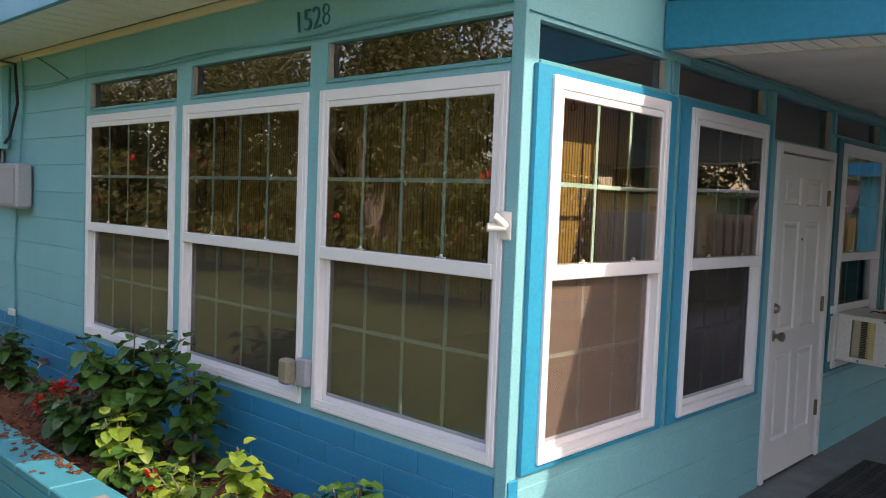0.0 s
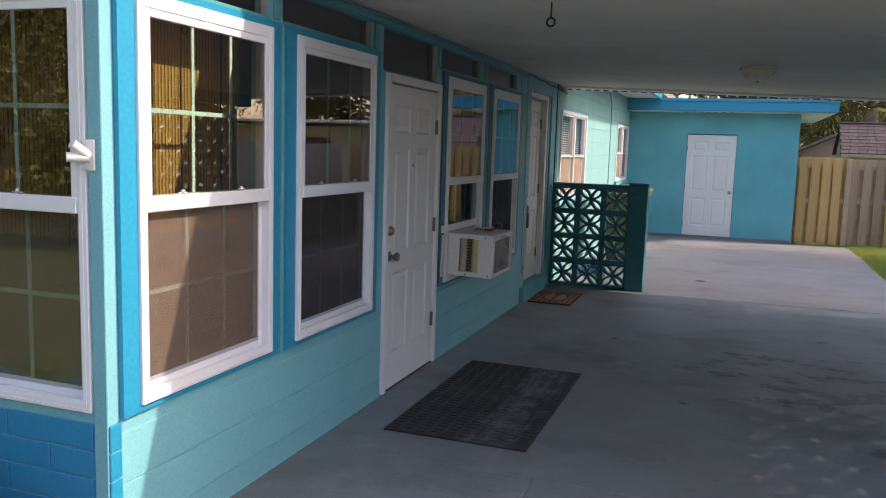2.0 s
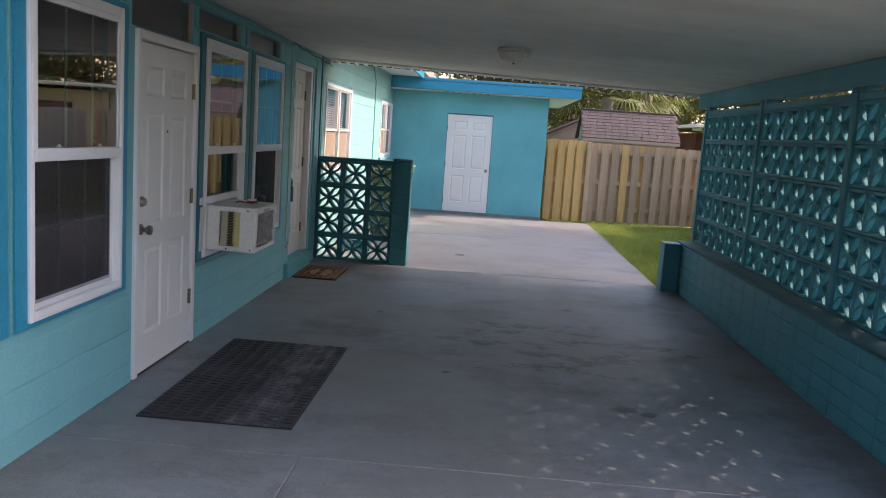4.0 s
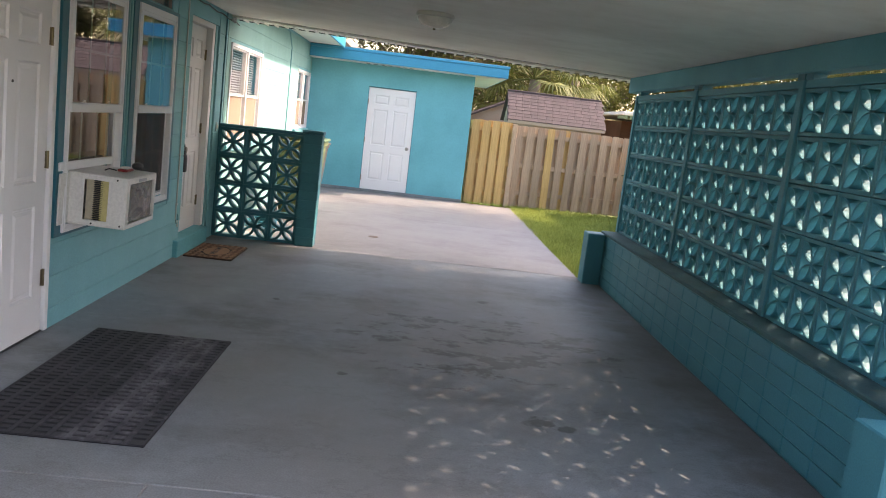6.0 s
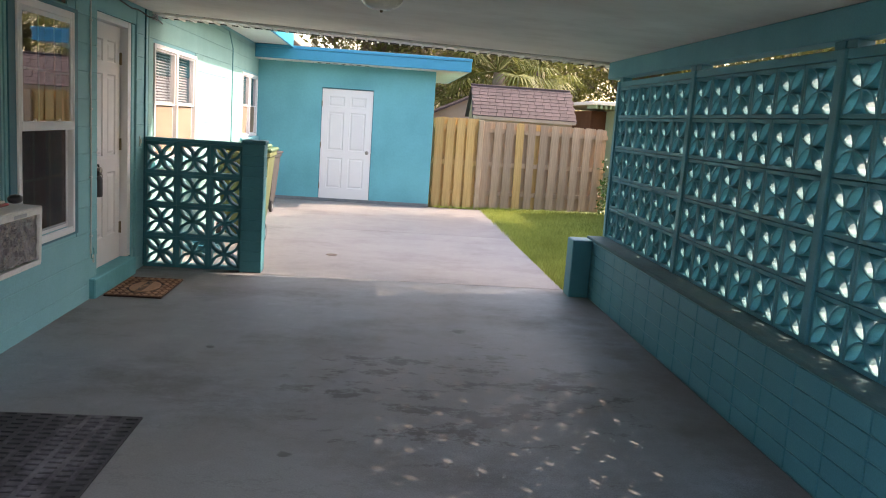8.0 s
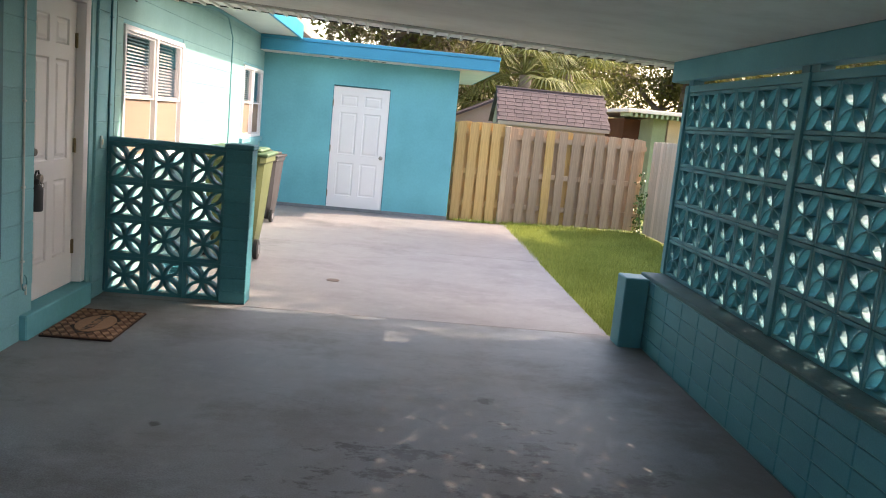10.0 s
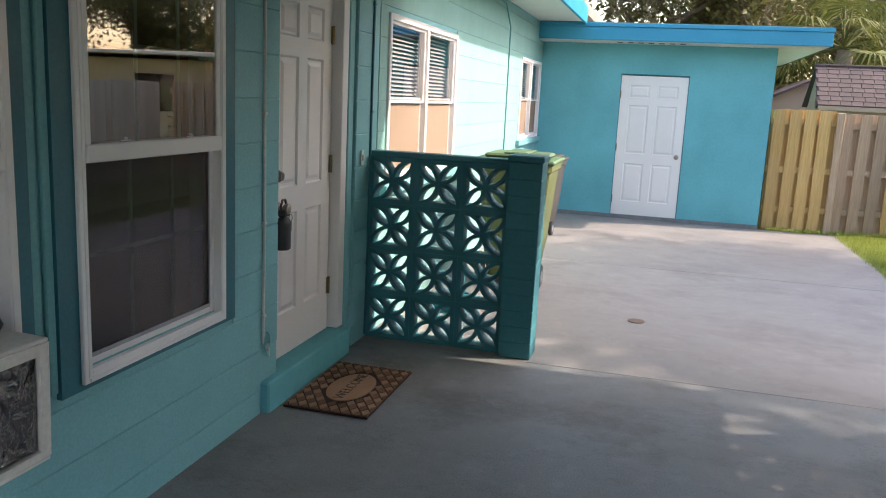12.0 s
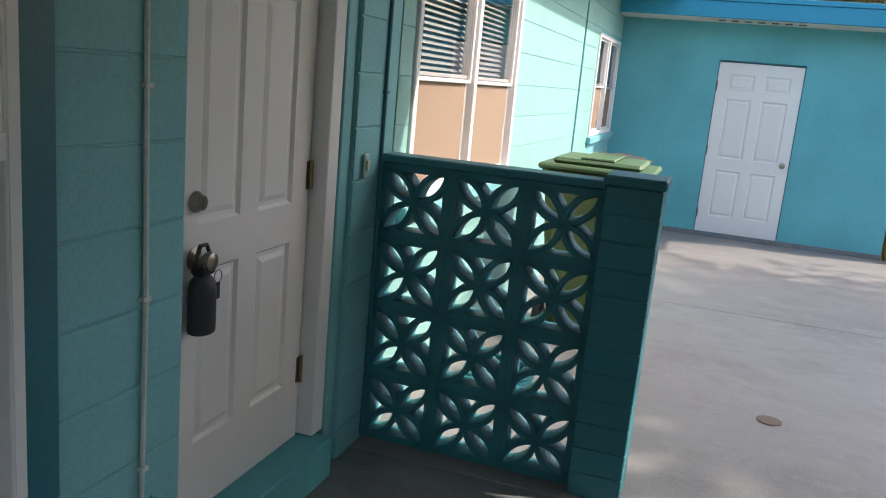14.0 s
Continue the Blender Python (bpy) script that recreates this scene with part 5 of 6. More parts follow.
shrub_lime = leaf_material("lime_shrub_leaves", (0.11, 0.22, 0.02), (0.30, 0.40, 0.06), 0.4, 0.35)
flower_red = leaf_material("red_petals", (0.45, 0.012, 0.012), (0.72, 0.05, 0.025), 0.5, 0.2)
grass_blade = leaf_material("grass_blades", (0.165, 0.230, 0.034), (0.490, 0.540, 0.145), 0.6, 0.35)
bark = wood_material("oak_bark", (0.20, 0.15, 0.115), (0.085, 0.065, 0.05), (0.23, 0.20, 0.17), "z", 0.95)
palm_bark = wood_material("palm_bark", (0.24, 0.19, 0.14), (0.12, 0.09, 0.06), (0.22, 0.19, 0.16), "z", 0.95)


def leaf_cloud(name, centres, per, spread, size, material, rng, flat=0.6, long=1.9):
    """Many small folded leaves scattered round the given twig ends, as one mesh."""
    n = len(centres) * per
    base = np.repeat(np.array(centres, float), per, 0) + rng.normal(0, 1, (n, 3)) * np.array([spread, spread, spread * flat])
    a = rng.normal(0, 1, (n, 3))
    a /= np.linalg.norm(a, axis=1)[:, None]
    b = np.cross(a, rng.normal(0, 1, (n, 3)))
    b /= np.linalg.norm(b, axis=1)[:, None]
    s = size * rng.uniform(0.6, 1.3, (n, 1))
    nrm = np.cross(a, b)
    tip, side = a * s * long / 2, b * s / 2
    fold = nrm * s * 0.12
    verts = np.stack([base - tip, base + side + fold, base + tip, base - side + fold], 1).reshape(-1, 3)
    me = bpy.data.meshes.new(name)
    k = np.arange(n) * 4
    tris = np.concatenate([np.stack([k, k + 1, k + 2], 1), np.stack([k, k + 2, k + 3], 1)])
    me.from_pydata(verts.tolist(), [], tris.tolist())
    me.materials.append(material)
    return me


def oak(seed, height, reach, leaves, moss=0, label="tall oak with a broken leafy crown"):
    rng = np.random.default_rng(seed)
    t = thing("oak_tree", (0, 0, 0), label, "tree", "oaks")
    bm = bmesh.new()
    tips, hang = [], []

    def limb(start, direction, length, radius, depth):
        pts, rad, d, p = [start], [radius], Vector(direction).normalized(), Vector(start)
        k = 5
        for i in range(k):
            d = (d + Vector(rng.normal(0, 0.16, 3)) + Vector((0, 0, 0.05 if depth else 0))).normalized()
            p = p + d * length / k
            pts.append(p.copy())
            rad.append(radius * (1 - 0.6 * (i + 1) / k))
        add_tube(bm, pts, rad, 9 if depth == 0 else 6 if depth < 2 else 4)
        if depth >= 2:
            tips.extend(tuple(q) for q in pts[2:])
            hang.append(tuple(pts[-1]))
        if depth < 3:
            for j in range(5 if depth == 0 else 4 if depth == 1 else 3):
                q = pts[-1] if j == 0 else pts[int(rng.integers(2, k + 1))]
                ang = rng.uniform(0, 2 * math.pi)
                out = Vector((math.cos(ang), math.sin(ang), rng.uniform(0.1, 0.9) if depth == 0 else rng.uniform(-0.25, 0.6)))
                limb(q, d * 0.5 + out, length * rng.uniform(0.55, 0.8) * (reach if depth == 0 else 1), radius * 0.42, depth + 1)

    limb(Vector((0, 0, -0.1)), (0.03, 0.02, 1), height * 0.42, height * 0.042, 0)
    part("trunk", bm, bark, t, smooth=True)
    me = leaf_cloud("crown", tips, leaves, height * 0.045, 0.085, oak_leaf, rng)
    under(new("crown", me), t)
    if moss:
        pts = []
        for h in hang:
            for s in range(3):
                x, y = h[0] + rng.normal(0, 0.3), h[1] + rng.normal(0, 0.3)
                ln = rng.uniform(0.4, 1.5)
                pts += [(x, y, h[2] - q * ln) for q in np.linspace(0, 1, 9)]
        me = leaf_cloud("moss", pts, moss, 0.05, 0.035, moss_mat, rng, 1.5, 5.0)
        under(new("moss", me), t)
    return t


def place(t, x, y, turn=0.0, scale=1.0):
    t.matrix_basis = pose(x, y, 0, 0, 0, turn) @ Matrix.Diagonal((scale, scale, scale, 1))


oak_a = oak(3, 11.0, 0.95, 46, 8, "big old oak with hanging moss on its limbs")
place(oak_a, -1.1, 26.5, 20)
oak_b = oak(8, 9.0, 1.0, 44)
place(oak_b, 6.0, 33.0, 0)
for src, x, y, turn, s in ((oak_a, -8.5, 29, 130, 1.0), (oak_a, 4.6, 33, 220, 0.95), (oak_b, 18.0, 29, 70, 1.0), (oak_b, 19.0, 22, 160, 1.0), (oak_a, 0.5, 38, 80, 1.2),
                           (oak_a, -9.0, -13, 40, 0.95), (oak_b, -3.5, -15, 200, 1.0), (oak_a, 3.5, -17, 300, 0.9), (oak_b, 9.0, -14, 20, 1.0), (oak_b, -15, -9, 110, 1.0), (oak_a, 20.0, -4, 10, 0.9), (oak_b, 26.0, 9, 250, 0.9), (oak_b, 17.0, 0.5, 100, 0.8), (oak_b, 17.5, 6.0, 190, 0.8)):
    c = copy_thing(src, pose(x, y, 0, 0, 0, turn))
    c.scale = (s, s, s)
# added tree out of view; its sparse crown only dapples the near patio
thin = oak(21, 9.0, 0.62, 80, 0, "slim unseen oak added to cast dappled shade on the patio")
place(thin, 9.6, 12.75, 35, 1.42)

for x, y, turn, s in ((-12, -6, 0, 0.8), (-19, -6, 90, 0.85), (-26, -8, 200, 0.9), (-33, -9, 300, 0.95), (-40, -7, 30, 1.0), (-24, -2, 150, 0.8), (-13, -19, 60, 1.25), (-6.5, -21, 10, 1.3), (0, -22, 120, 1.3), (-20, -17, 240, 1.3)):
    copy_thing(oak_b, pose(x, y, 0, 0, 0, turn)).scale = (s, s, s)
for x, y, turn, s in ((10.8, 47, 15, 1.0), (15.5, 33, 95, 1.0), (20.5, 30, 200, 1.1), (12.5, 40, 50, 1.2)):
    copy_thing(oak_b, pose(x, y, 0, 0, 0, turn)).scale = (s, s, s)
rng = np.random.default_rng(77)
bush = thing("garden_bush", (0, 0, 0), "dense green garden bush with red flowers", "bush", "street bushes")
ends = [(r * math.cos(a) * 1.5, r * math.sin(a) * 1.2, z) for r, a, z in zip(rng.uniform(0.2, 1, 150), rng.uniform(0, 6.28, 150), rng.uniform(0.15, 1.9, 150)) if r < 1.15 - z * 0.35]
bm = bmesh.new()
for e in ends[::4]:
    add_tube(bm, [(e[0] * 0.1, e[1] * 0.1, 0), (e[0] * 0.6, e[1] * 0.6, e[2] * 0.6), e], [0.02, 0.014, 0.006], 5)
part("woody_base", bm, bark, bush)
tagged(under(new("foliage", leaf_cloud("foliage", ends, 60, 0.16, 0.07, oak_leaf, rng)), bush), kind="stuff")
tagged(under(new("bloom", leaf_cloud("bloom", ends[::6], 6, 0.10, 0.06, flower_red, rng)), bush), kind="stuff")
place(bush, -5.5, -5.5)
for x, y, turn, s in ((-8.5, -5.0, 40, 1.1), (-11.5, -4.6, 90, 1.0), (-2.5, -7.0, 10, 1.2), (-15, -4.4, 140, 1.3), (-20, -4.6, 30, 1.3), (-26, -5.2, 80, 1.5), (0.5, -9.5, 60, 1.2),
                      (15.0, 37.0, 20, 2.4),
                      (-17, -12, 15, 2.4), (-12.5, -13.5, 70, 2.5), (-8.5, -15, 140, 2.5), (-4.5, -15.5, 220, 2.6), (-0.5, -16, 290, 2.5), (-22, -11, 330, 2.5)):
    copy_thing(bush, pose(x, y, 0, 0, 0, turn)).scale = (s, s, s)


def fan_palm(seed, height, label):
    rng = np.random.default_rng(seed)
    t = thing("fan_palm", (0, 0, 0), label, "palm", "palms")
    bm = bmesh.new()
    add_tube(bm, [(0.04 * math.sin(i), 0.03 * math.cos(i * 1.3), i * height / 8 - 0.05) for i in range(9)], [0.2 - 0.006 * i + 0.015 * (i % 2) for i in range(9)], 12)
    part("trunk", bm, palm_bark, t, smooth=True)
    for k in range(38):
        dead = k >= 22
        az = k * 2.4 + rng.uniform(-0.2, 0.2)
        el = radians(rng.uniform(-15, 75)) if not dead else radians(rng.uniform(-75, -35))
        stem = rng.uniform(0.9, 1.35) if not dead else rng.uniform(0.5, 0.8)
        base = Vector((0, 0, height - (0.25 if dead else 0)))
        out = Vector((math.cos(az) * math.cos(el), math.sin(az) * math.cos(el), math.sin(el)))
        mid = base + out * stem * 0.6
        end = base + out * stem + Vector((0, 0, -0.18))
        bm = bmesh.new()
        add_tube(bm, [base, mid, end], [0.02, 0.016, 0.010], 5)
        d = (end - mid).normalized()
        side = d.cross(Vector((0, 0, 1))).normalized()
        up = side.cross(d)
        n = 24
        for i in range(n):
            a = radians(-125 + 250 * i / (n - 1))
            way = (d * math.cos(a) + side * math.sin(a) + up * 0.12 * math.cos(a)).normalized()
            ln = rng.uniform(0.75, 0.95) * (0.72 + 0.28 * math.cos(a / 2))
            wide = way.cross(up).normalized() * 0.022
            p1 = end + way * ln * 0.55
            p2 = end + way * ln + Vector((0, 0, -0.22 - rng.uniform(0, 0.15)))
            v = [bm.verts.new(q) for q in (end, p1 + wide, p1 - wide, p2)]
            bm.faces.new((v[0], v[1], v[2]))
            bm.faces.new((v[1], v[3], v[2]))
        part("frond", bm, palm_dead if dead else palm_leaf, t)
    return t


palm_a = fan_palm(5, 2.9, "sabal palm with fan fronds and a dry skirt")
place(palm_a, 3.55, 23.6)
palm_b = fan_palm(9, 2.2, "low sabal palm with wide fan fronds")
place(palm_b, 2.5, 25.4, 50)
copy_thing(palm_a, pose(5.1, 26.0, 0.3, 0, 0, 100))


# planter with shrubs along the front wall
planter = thing("planter", (-4, 1.4, 0), "turquoise block planter wall along the front bed", "planter")
PX0, PX1, PY0, PY1, PZ, BED = -9.0, -1.60, 1.30, 1.50, 0.30, 0.15
turq = painted("turquoise_masonry_paint", (0.030, 0.255, 0.325), 0.6, 100, 0.16, 0.35, 0.004, stain_or_glint=(0.20, 0.10, 0.06))
part("wall", boxed(PX0, PX1, PY0 + 0.012, PY1 - 0.006, -0.03, PZ - 0.045), turq, planter)
part("end_wall", boxed(PX1 - 0.12, PX1 - 0.012, PY1, YF - 0.02, -0.03, BED - 0.02), turq, planter)
for i in range(18):
    x = PX1 - (i + 1) * 0.40
    part("coping", boxed(x + 0.004, x + 0.396, PY0, PY1, PZ - 0.043, PZ, bevel=0.006), turq, planter)
part("patch", boxed(-2.98, -2.82, 1.355, 1.44, PZ + 0.0005, PZ + 0.004, bevel=0.001), slab_bare, planter, "chipped patch of bare mortar")
for r in range(3):
    for i in range(18):
        x = PX1 - 0.02 - (i + 1) * 0.40 - (0.2 if r % 2 else 0)
        part("brick", boxed(x + 0.004, x + 0.396, PY0 + 0.002, PY0 + 0.03, r * 0.085 + 0.003, 0.082 + r * 0.085, bevel=0.004), turq, planter)
mulch = painted("red_brown_mulch", (0.17, 0.055, 0.022), 0.95, 60, 0.35, 1.0, 0.02)


def bed_z(x, y):
    return BED + 0.05 * (YF - y) + 0.03 * noise.noise(Vector((x * 4, y * 4, 0)))


bm = bmesh.new()
bmesh.ops.create_grid(bm, x_segments=120, y_segments=20, size=0.5)
for v in bm.verts:
    x = PX0 + (v.co.x + 0.5) * (PX1 - 0.02 - PX0)
    y = PY1 - 0.005 + (v.co.y + 0.5) * (YF - 0.018 - PY1)
    v.co = (x, y, bed_z(x, y))
bed = solid("planter_bed", bm, mulch, "red-brown bark mulch filling the planter", "mulch")
rng = np.random.default_rng(2)
bm = bmesh.new()
for i in range(1300):
    x, y = rng.uniform(-6.5, PX1 - 0.05), rng.uniform(PY1 + 0.01, YF - 0.03)
    bmesh.ops.create_cube(bm, size=1, matrix=pose(x, y, bed_z(x, y) + 0.012, *rng.uniform(-30, 30, 2), rng.uniform(0, 360)) @ Matrix.Diagonal((rng.uniform(0.02, 0.06), 0.012, 0.006, 1)))
for i in range(110):
    x, y = rng.uniform(-4.9, -3.3), PY1 - 0.01 - abs(rng.normal(0, 0.07))
    if y > PY0 + 0.01:
        bmesh.ops.create_cube(bm, size=1, matrix=pose(x, y, PZ + 0.006, 0, 0, rng.uniform(0, 360)) @ Matrix.Diagonal((rng.uniform(0.015, 0.05), 0.010, 0.005, 1)))
chips = solid("mulch_chips", bm, mulch, "loose bark chips on the planter bed", "mulch", kind="stuff")


def broad_leaf(bm, at, way, length, width, rng, droop=0.25):
    """One pointed leaf with a folded midrib and bent tip."""
    d = Vector(way).normalized()
    side = d.cross(Vector((0, 0, 1)))
    side = side.normalized() if side.length > 1e-3 else Vector((1, 0, 0))
    up = side.cross(d)
    rib, left, right = [], [], []
    for s, w in ((0.0, 0.34), (0.22, 0.96), (0.54, 1.08), (0.82, 0.74), (1.0, 0.10)):
        c = Vector(at) + d * length * s - Vector((0, 0, 1)) * droop * length * s * s
        rib.append(bm.verts.new(c))
        left.append(bm.verts.new(c + side * width / 2 * w + up * width * w * rng.uniform(0.02, 0.24)))
        right.append(bm.verts.new(c - side * width / 2 * w + up * width * w * rng.uniform(0.02, 0.24)))
    for i in range(4):
        bm.faces.new((rib[i], left[i], left[i + 1], rib[i + 1]))
        bm.faces.new((rib[i], rib[i + 1], right[i + 1], right[i]))


def shrub(at, height, spread, stems, leaf, mats, seed, label, flowers=0):
    rng = np.random.default_rng(seed)
    t = thing("shrub", at, label, "shrub", "planter shrubs")
    old, tips = bmesh.new(), bmesh.new()
    wood = bmesh.new()
    heads = []
    for s in range(int(stems * 1.5)):
        az = rng.uniform(0, 2 * math.pi)
        lean = rng.uniform(0.1, 1.0) * spread
        h = height * rng.uniform(0.55, 1.0)
        pts = [Vector(at) + Vector((math.cos(az) * lean * u ** 1.3, math.sin(az) * lean * u ** 1.3, h * u)) for u in (0, 0.3, 0.6, 0.85, 1.0)]
        add_tube(wood, pts, [0.007, 0.006, 0.005, 0.004, 0.003], 5)
        heads.append(pts[-1])
        count = int(8 + h * 30)
        for i in range(count):
            u = 0.10 + 0.90 * (i + 0.5) / count
            k = min(int(u * 4), 3)
            p = pts[k].lerp(pts[k + 1], u * 4 - k)
            a = i * 2.4 + rng.uniform(-0.4, 0.4)
            ln = leaf * rng.uniform(0.62, 1.10) * (1.0 if u < 0.85 else 0.75)
            way = (math.cos(a), math.sin(a), rng.uniform(-0.45, 0.25) + (0.45 if u > 0.92 else 0))
            broad_leaf(tips if u > 0.82 else old, p + Vector(way).normalized() * 0.03, way, ln, ln * 0.86, rng, rng.uniform(0.05, 0.5))
    part("woody_base", wood, bark, t)
    part("foliage", old, mats[0], t)
    part("young_foliage", tips, mats[1], t)
    for i in range(flowers):
        c = heads[i % len(heads)] + Vector(rng.normal(0, 0.03, 3)) + Vector((0, 0, 0.025))
        bm = bmesh.new()
        for k in range(46):
            p = c + Vector(rng.normal(0, 1, 3)).normalized() * 0.036
            way = (p - c).normalized() + Vector((0, 0, 0.4))
            broad_leaf(bm, p, way, 0.030, 0.028, rng, 0.1)
        part("flower_head", bm, flower_red, t, "red flower cluster")
    return t


dk, lm = (shrub_dark, shrub_dark), (shrub_lime, shrub_lime)
Z0 = 0.15
shrub((-3.64, 1.86, Z0), 0.74, 0.25, 11, 0.115, dk, 4, "leafy dark green shrub in the planter")
shrub((-3.30, 2.02, Z0), 0.64, 0.11, 3, 0.115, dk, 14, "leafy dark green shrub beside the window")
shrub((-3.40, 1.68, Z0), 0.46, 0.09, 3, 0.095, lm, 5, "dark shrub with bright lime young leaves")
shrub((-3.30, 1.66, Z0), 0.30, 0.12, 3, 0.095, (shrub_dark, shrub_lime), 35, "dark shrub with bright lime young leaves")
shrub((-2.45, 1.78, Z0), 0.53, 0.07, 2, 0.095, lm, 6, "young lime green shrub with upright stems")
shrub((-2.36, 1.74, Z0), 0.26, 0.10, 5, 0.08, lm, 16, "young lime green shrub with upright stems")
shrub((-2.78, 1.72, Z0), 0.24, 0.15, 6, 0.075, lm, 7, "low lime green shrub on the mulch")
shrub((-2.98, 1.68, Z0), 0.26, 0.12, 6, 0.07, (shrub_dark, shrub_lime), 27, "low green shrub with lime tips", 1)
shrub((-3.95, 1.74, Z0), 0.36, 0.17, 10, 0.085, dk, 8, "green flowering shrub with red flower clusters", 2)
shrub((-4.30, 1.80, Z0), 0.34, 0.24, 12, 0.08, dk, 9, "green flowering shrub with red flower clusters", 4)
shrub((-4.75, 1.90, Z0), 0.28, 0.18, 7, 0.075, dk, 19, "green shrub filling the back of the bed")
shrub((-5.62, 1.95, Z0), 0.48, 0.14, 6, 0.09, dk, 10, "tall green shrub at the end of the bed")
shrub((-2.03, 1.98, Z0), 0.33, 0.16, 7, 0.10, dk, 11, "small dark green seedling by the wall")

# ---- fences ----
def fence_run(name, p0, p1, height, pitch, width, label, pick, double=True, group="fences"):
    """Boards on three rails between two points; with double, boards alternate on both faces."""
    a, b = Vector((*p0, 0)), Vector((*p1, 0))
    d = (b - a).normalized()
    turn = math.degrees(math.atan2(d.y, d.x))
    f = thing(name, a, label, "fence", group)
    ln = (b - a).length
    n = int(ln / pitch)
    me = {}
    for i in range(n):
        for back in ((0, 1) if double else (0,)):
            mat_i = pick(i, back)
            h = height + 0.012 * math.sin(i * 12.9 + back)
            key = (mat_i.name, round(h, 2))
            if key not in me:
                bm = bmesh.new()
                c = 0.022
                vs = [(-width / 2, 0.02), (width / 2, 0.02), (width / 2, h - c), (width / 2 - c, h), (-width / 2 + c, h), (-width / 2, h - c)]
                fr = [bm.verts.new((x, -0.009, z)) for x, z in vs]
                bk = [bm.verts.new((x, 0.009, z)) for x, z in vs]
                bm.faces.new(fr)
                bm.faces.new(bk[::-1])
                for k in range(6):
                    bm.faces.new((fr[k], bk[k], bk[(k + 1) % 6], fr[(k + 1) % 6]))
                me[key] = finish("board", bm, mat_i)
            ob = under(new("board", me[key]), f)
            s = (i + 0.5 + 0.5 * back) * pitch
            if s > ln:
                continue
            q = a + d * s
            off = Vector((d.y, -d.x, 0)) * (0.036 if not back else -0.036)
            ob.matrix_basis = pose(q.x + off.x, q.y + off.y, 0, 0, 0.5 * math.sin(i * 7.7 + back), turn)
    for z in (0.28, 0.80, height - 0.15):
        bm = bmesh.new()
        add_box(bm, 0, ln, -0.024, 0.024, z - 0.04, z + 0.04)
        bm.transform(Matrix.Translation(a) @ Matrix.Rotation(math.radians(turn), 4, "Z"))
        part("rail", bm, pick(3, 1), f)
    for s in np.arange(0.05, ln, 2.4):
        bm = bmesh.new()
        add_box(bm, s - 0.045, s + 0.045, 0.026, 0.115, -0.05, height - 0.02)
        bm.transform(Matrix.Translation(a) @ Matrix.Rotation(math.radians(turn), 4, "Z"))
        part("post", bm, pick(2, 1), f)
    return f


fence_run("fence_gate", (1.49, 16.12), (2.30, 16.20), 1.57, 0.19, 0.14, "new yellow pine gate section of the board fence", lambda i, b: pine_new)
solid("fence_post", boxed(2.285, 2.375, 16.13, 16.22, -0.05, 1.56, bevel=0.006), pine_old, "weathered square fence post", "post", kind="")
fence_run("board_fence", (2.31, 16.21), (4.72, 16.62), 1.545, 0.215, 0.138, "weathered shadowbox board fence with two yellow boards", lambda i, b: pine_new if (i, b) in ((3, 0), (4, 1)) else pine_old)
fence_run("side_fence", (4.80, 16.35), (4.80, -3.0), 1.53, 0.132, 0.128, "grey weathered close-board side fence", lambda i, b: pine_grey, False)
vine = thing("vine", (4.74, 16.35, 0), "dark green vine climbing at the fence corner", "vine")
rng = np.random.default_rng(12)
bm = bmesh.new()
stem = bmesh.new()
for s in range(5):
    pts = [Vector((4.70 + rng.normal(0, 0.02), 16.36 + 0.05 * s + rng.normal(0, 0.02), z)) for z in np.linspace(0.0, rng.uniform(0.5, 1.2), 6)]
    add_tube(stem, pts, 0.004, 4)
    for q in pts:
        for k in range(6):
            broad_leaf(bm, q + Vector(rng.normal(0, 0.04, 3)), rng.normal(0, 1, 3), 0.06, 0.045, rng)
part("vine_stem", stem, bark, vine)
part("foliage", bm, shrub_dark, vine)

# ---- neighbouring sheds and houses ----
shingle = painted("mauve_grey_shingles", (0.088, 0.062, 0.065), 0.75, 70, 0.15, 0.5, 0.004, jitter=0.28)
shed_wall = painted("beige_shed_wall", (0.40, 0.29, 0.24), 0.6, 50, 0.06, 0.2)


def tiled_slope(parent, x0, x1, y_e, z_e, y_r, z_r, rows, per, material):
    """Rows of overlapping roof tiles from the eave to the ridge, facing -y."""
    slope = math.degrees(math.atan2(z_r - z_e, y_r - y_e))
    ln = math.hypot(z_r - z_e, y_r - y_e)
    w, h = (x1 - x0) / per, ln / rows
    me = finish("tile", boxed(-w / 2 + 0.004, w / 2 - 0.004, -h * 0.55, h * 0.5, 0.0, 0.016, bevel=0.003), material)
    for r in range(rows):
        for c in range(per):
            ob = under(new("tile", me), parent)
            s = (r + 0.5) / rows
            ob.matrix_basis = pose(x0 + w * (c + 0.5), y_e + (y_r - y_e) * s, z_e + (z_r - z_e) * s + 0.012, slope - 3.0, 0, 0) @ pose((0.10 * w if r % 2 else -0.08 * w), 0, 0)


shed = thing("garden_shed", (3.5, 19.6, 0), "beige garden shed with a mauve-grey tiled roof", "shed")
part("wall", boxed(2.52, 4.58, 18.95, 20.3, -0.05, 1.66), shed_wall, shed)
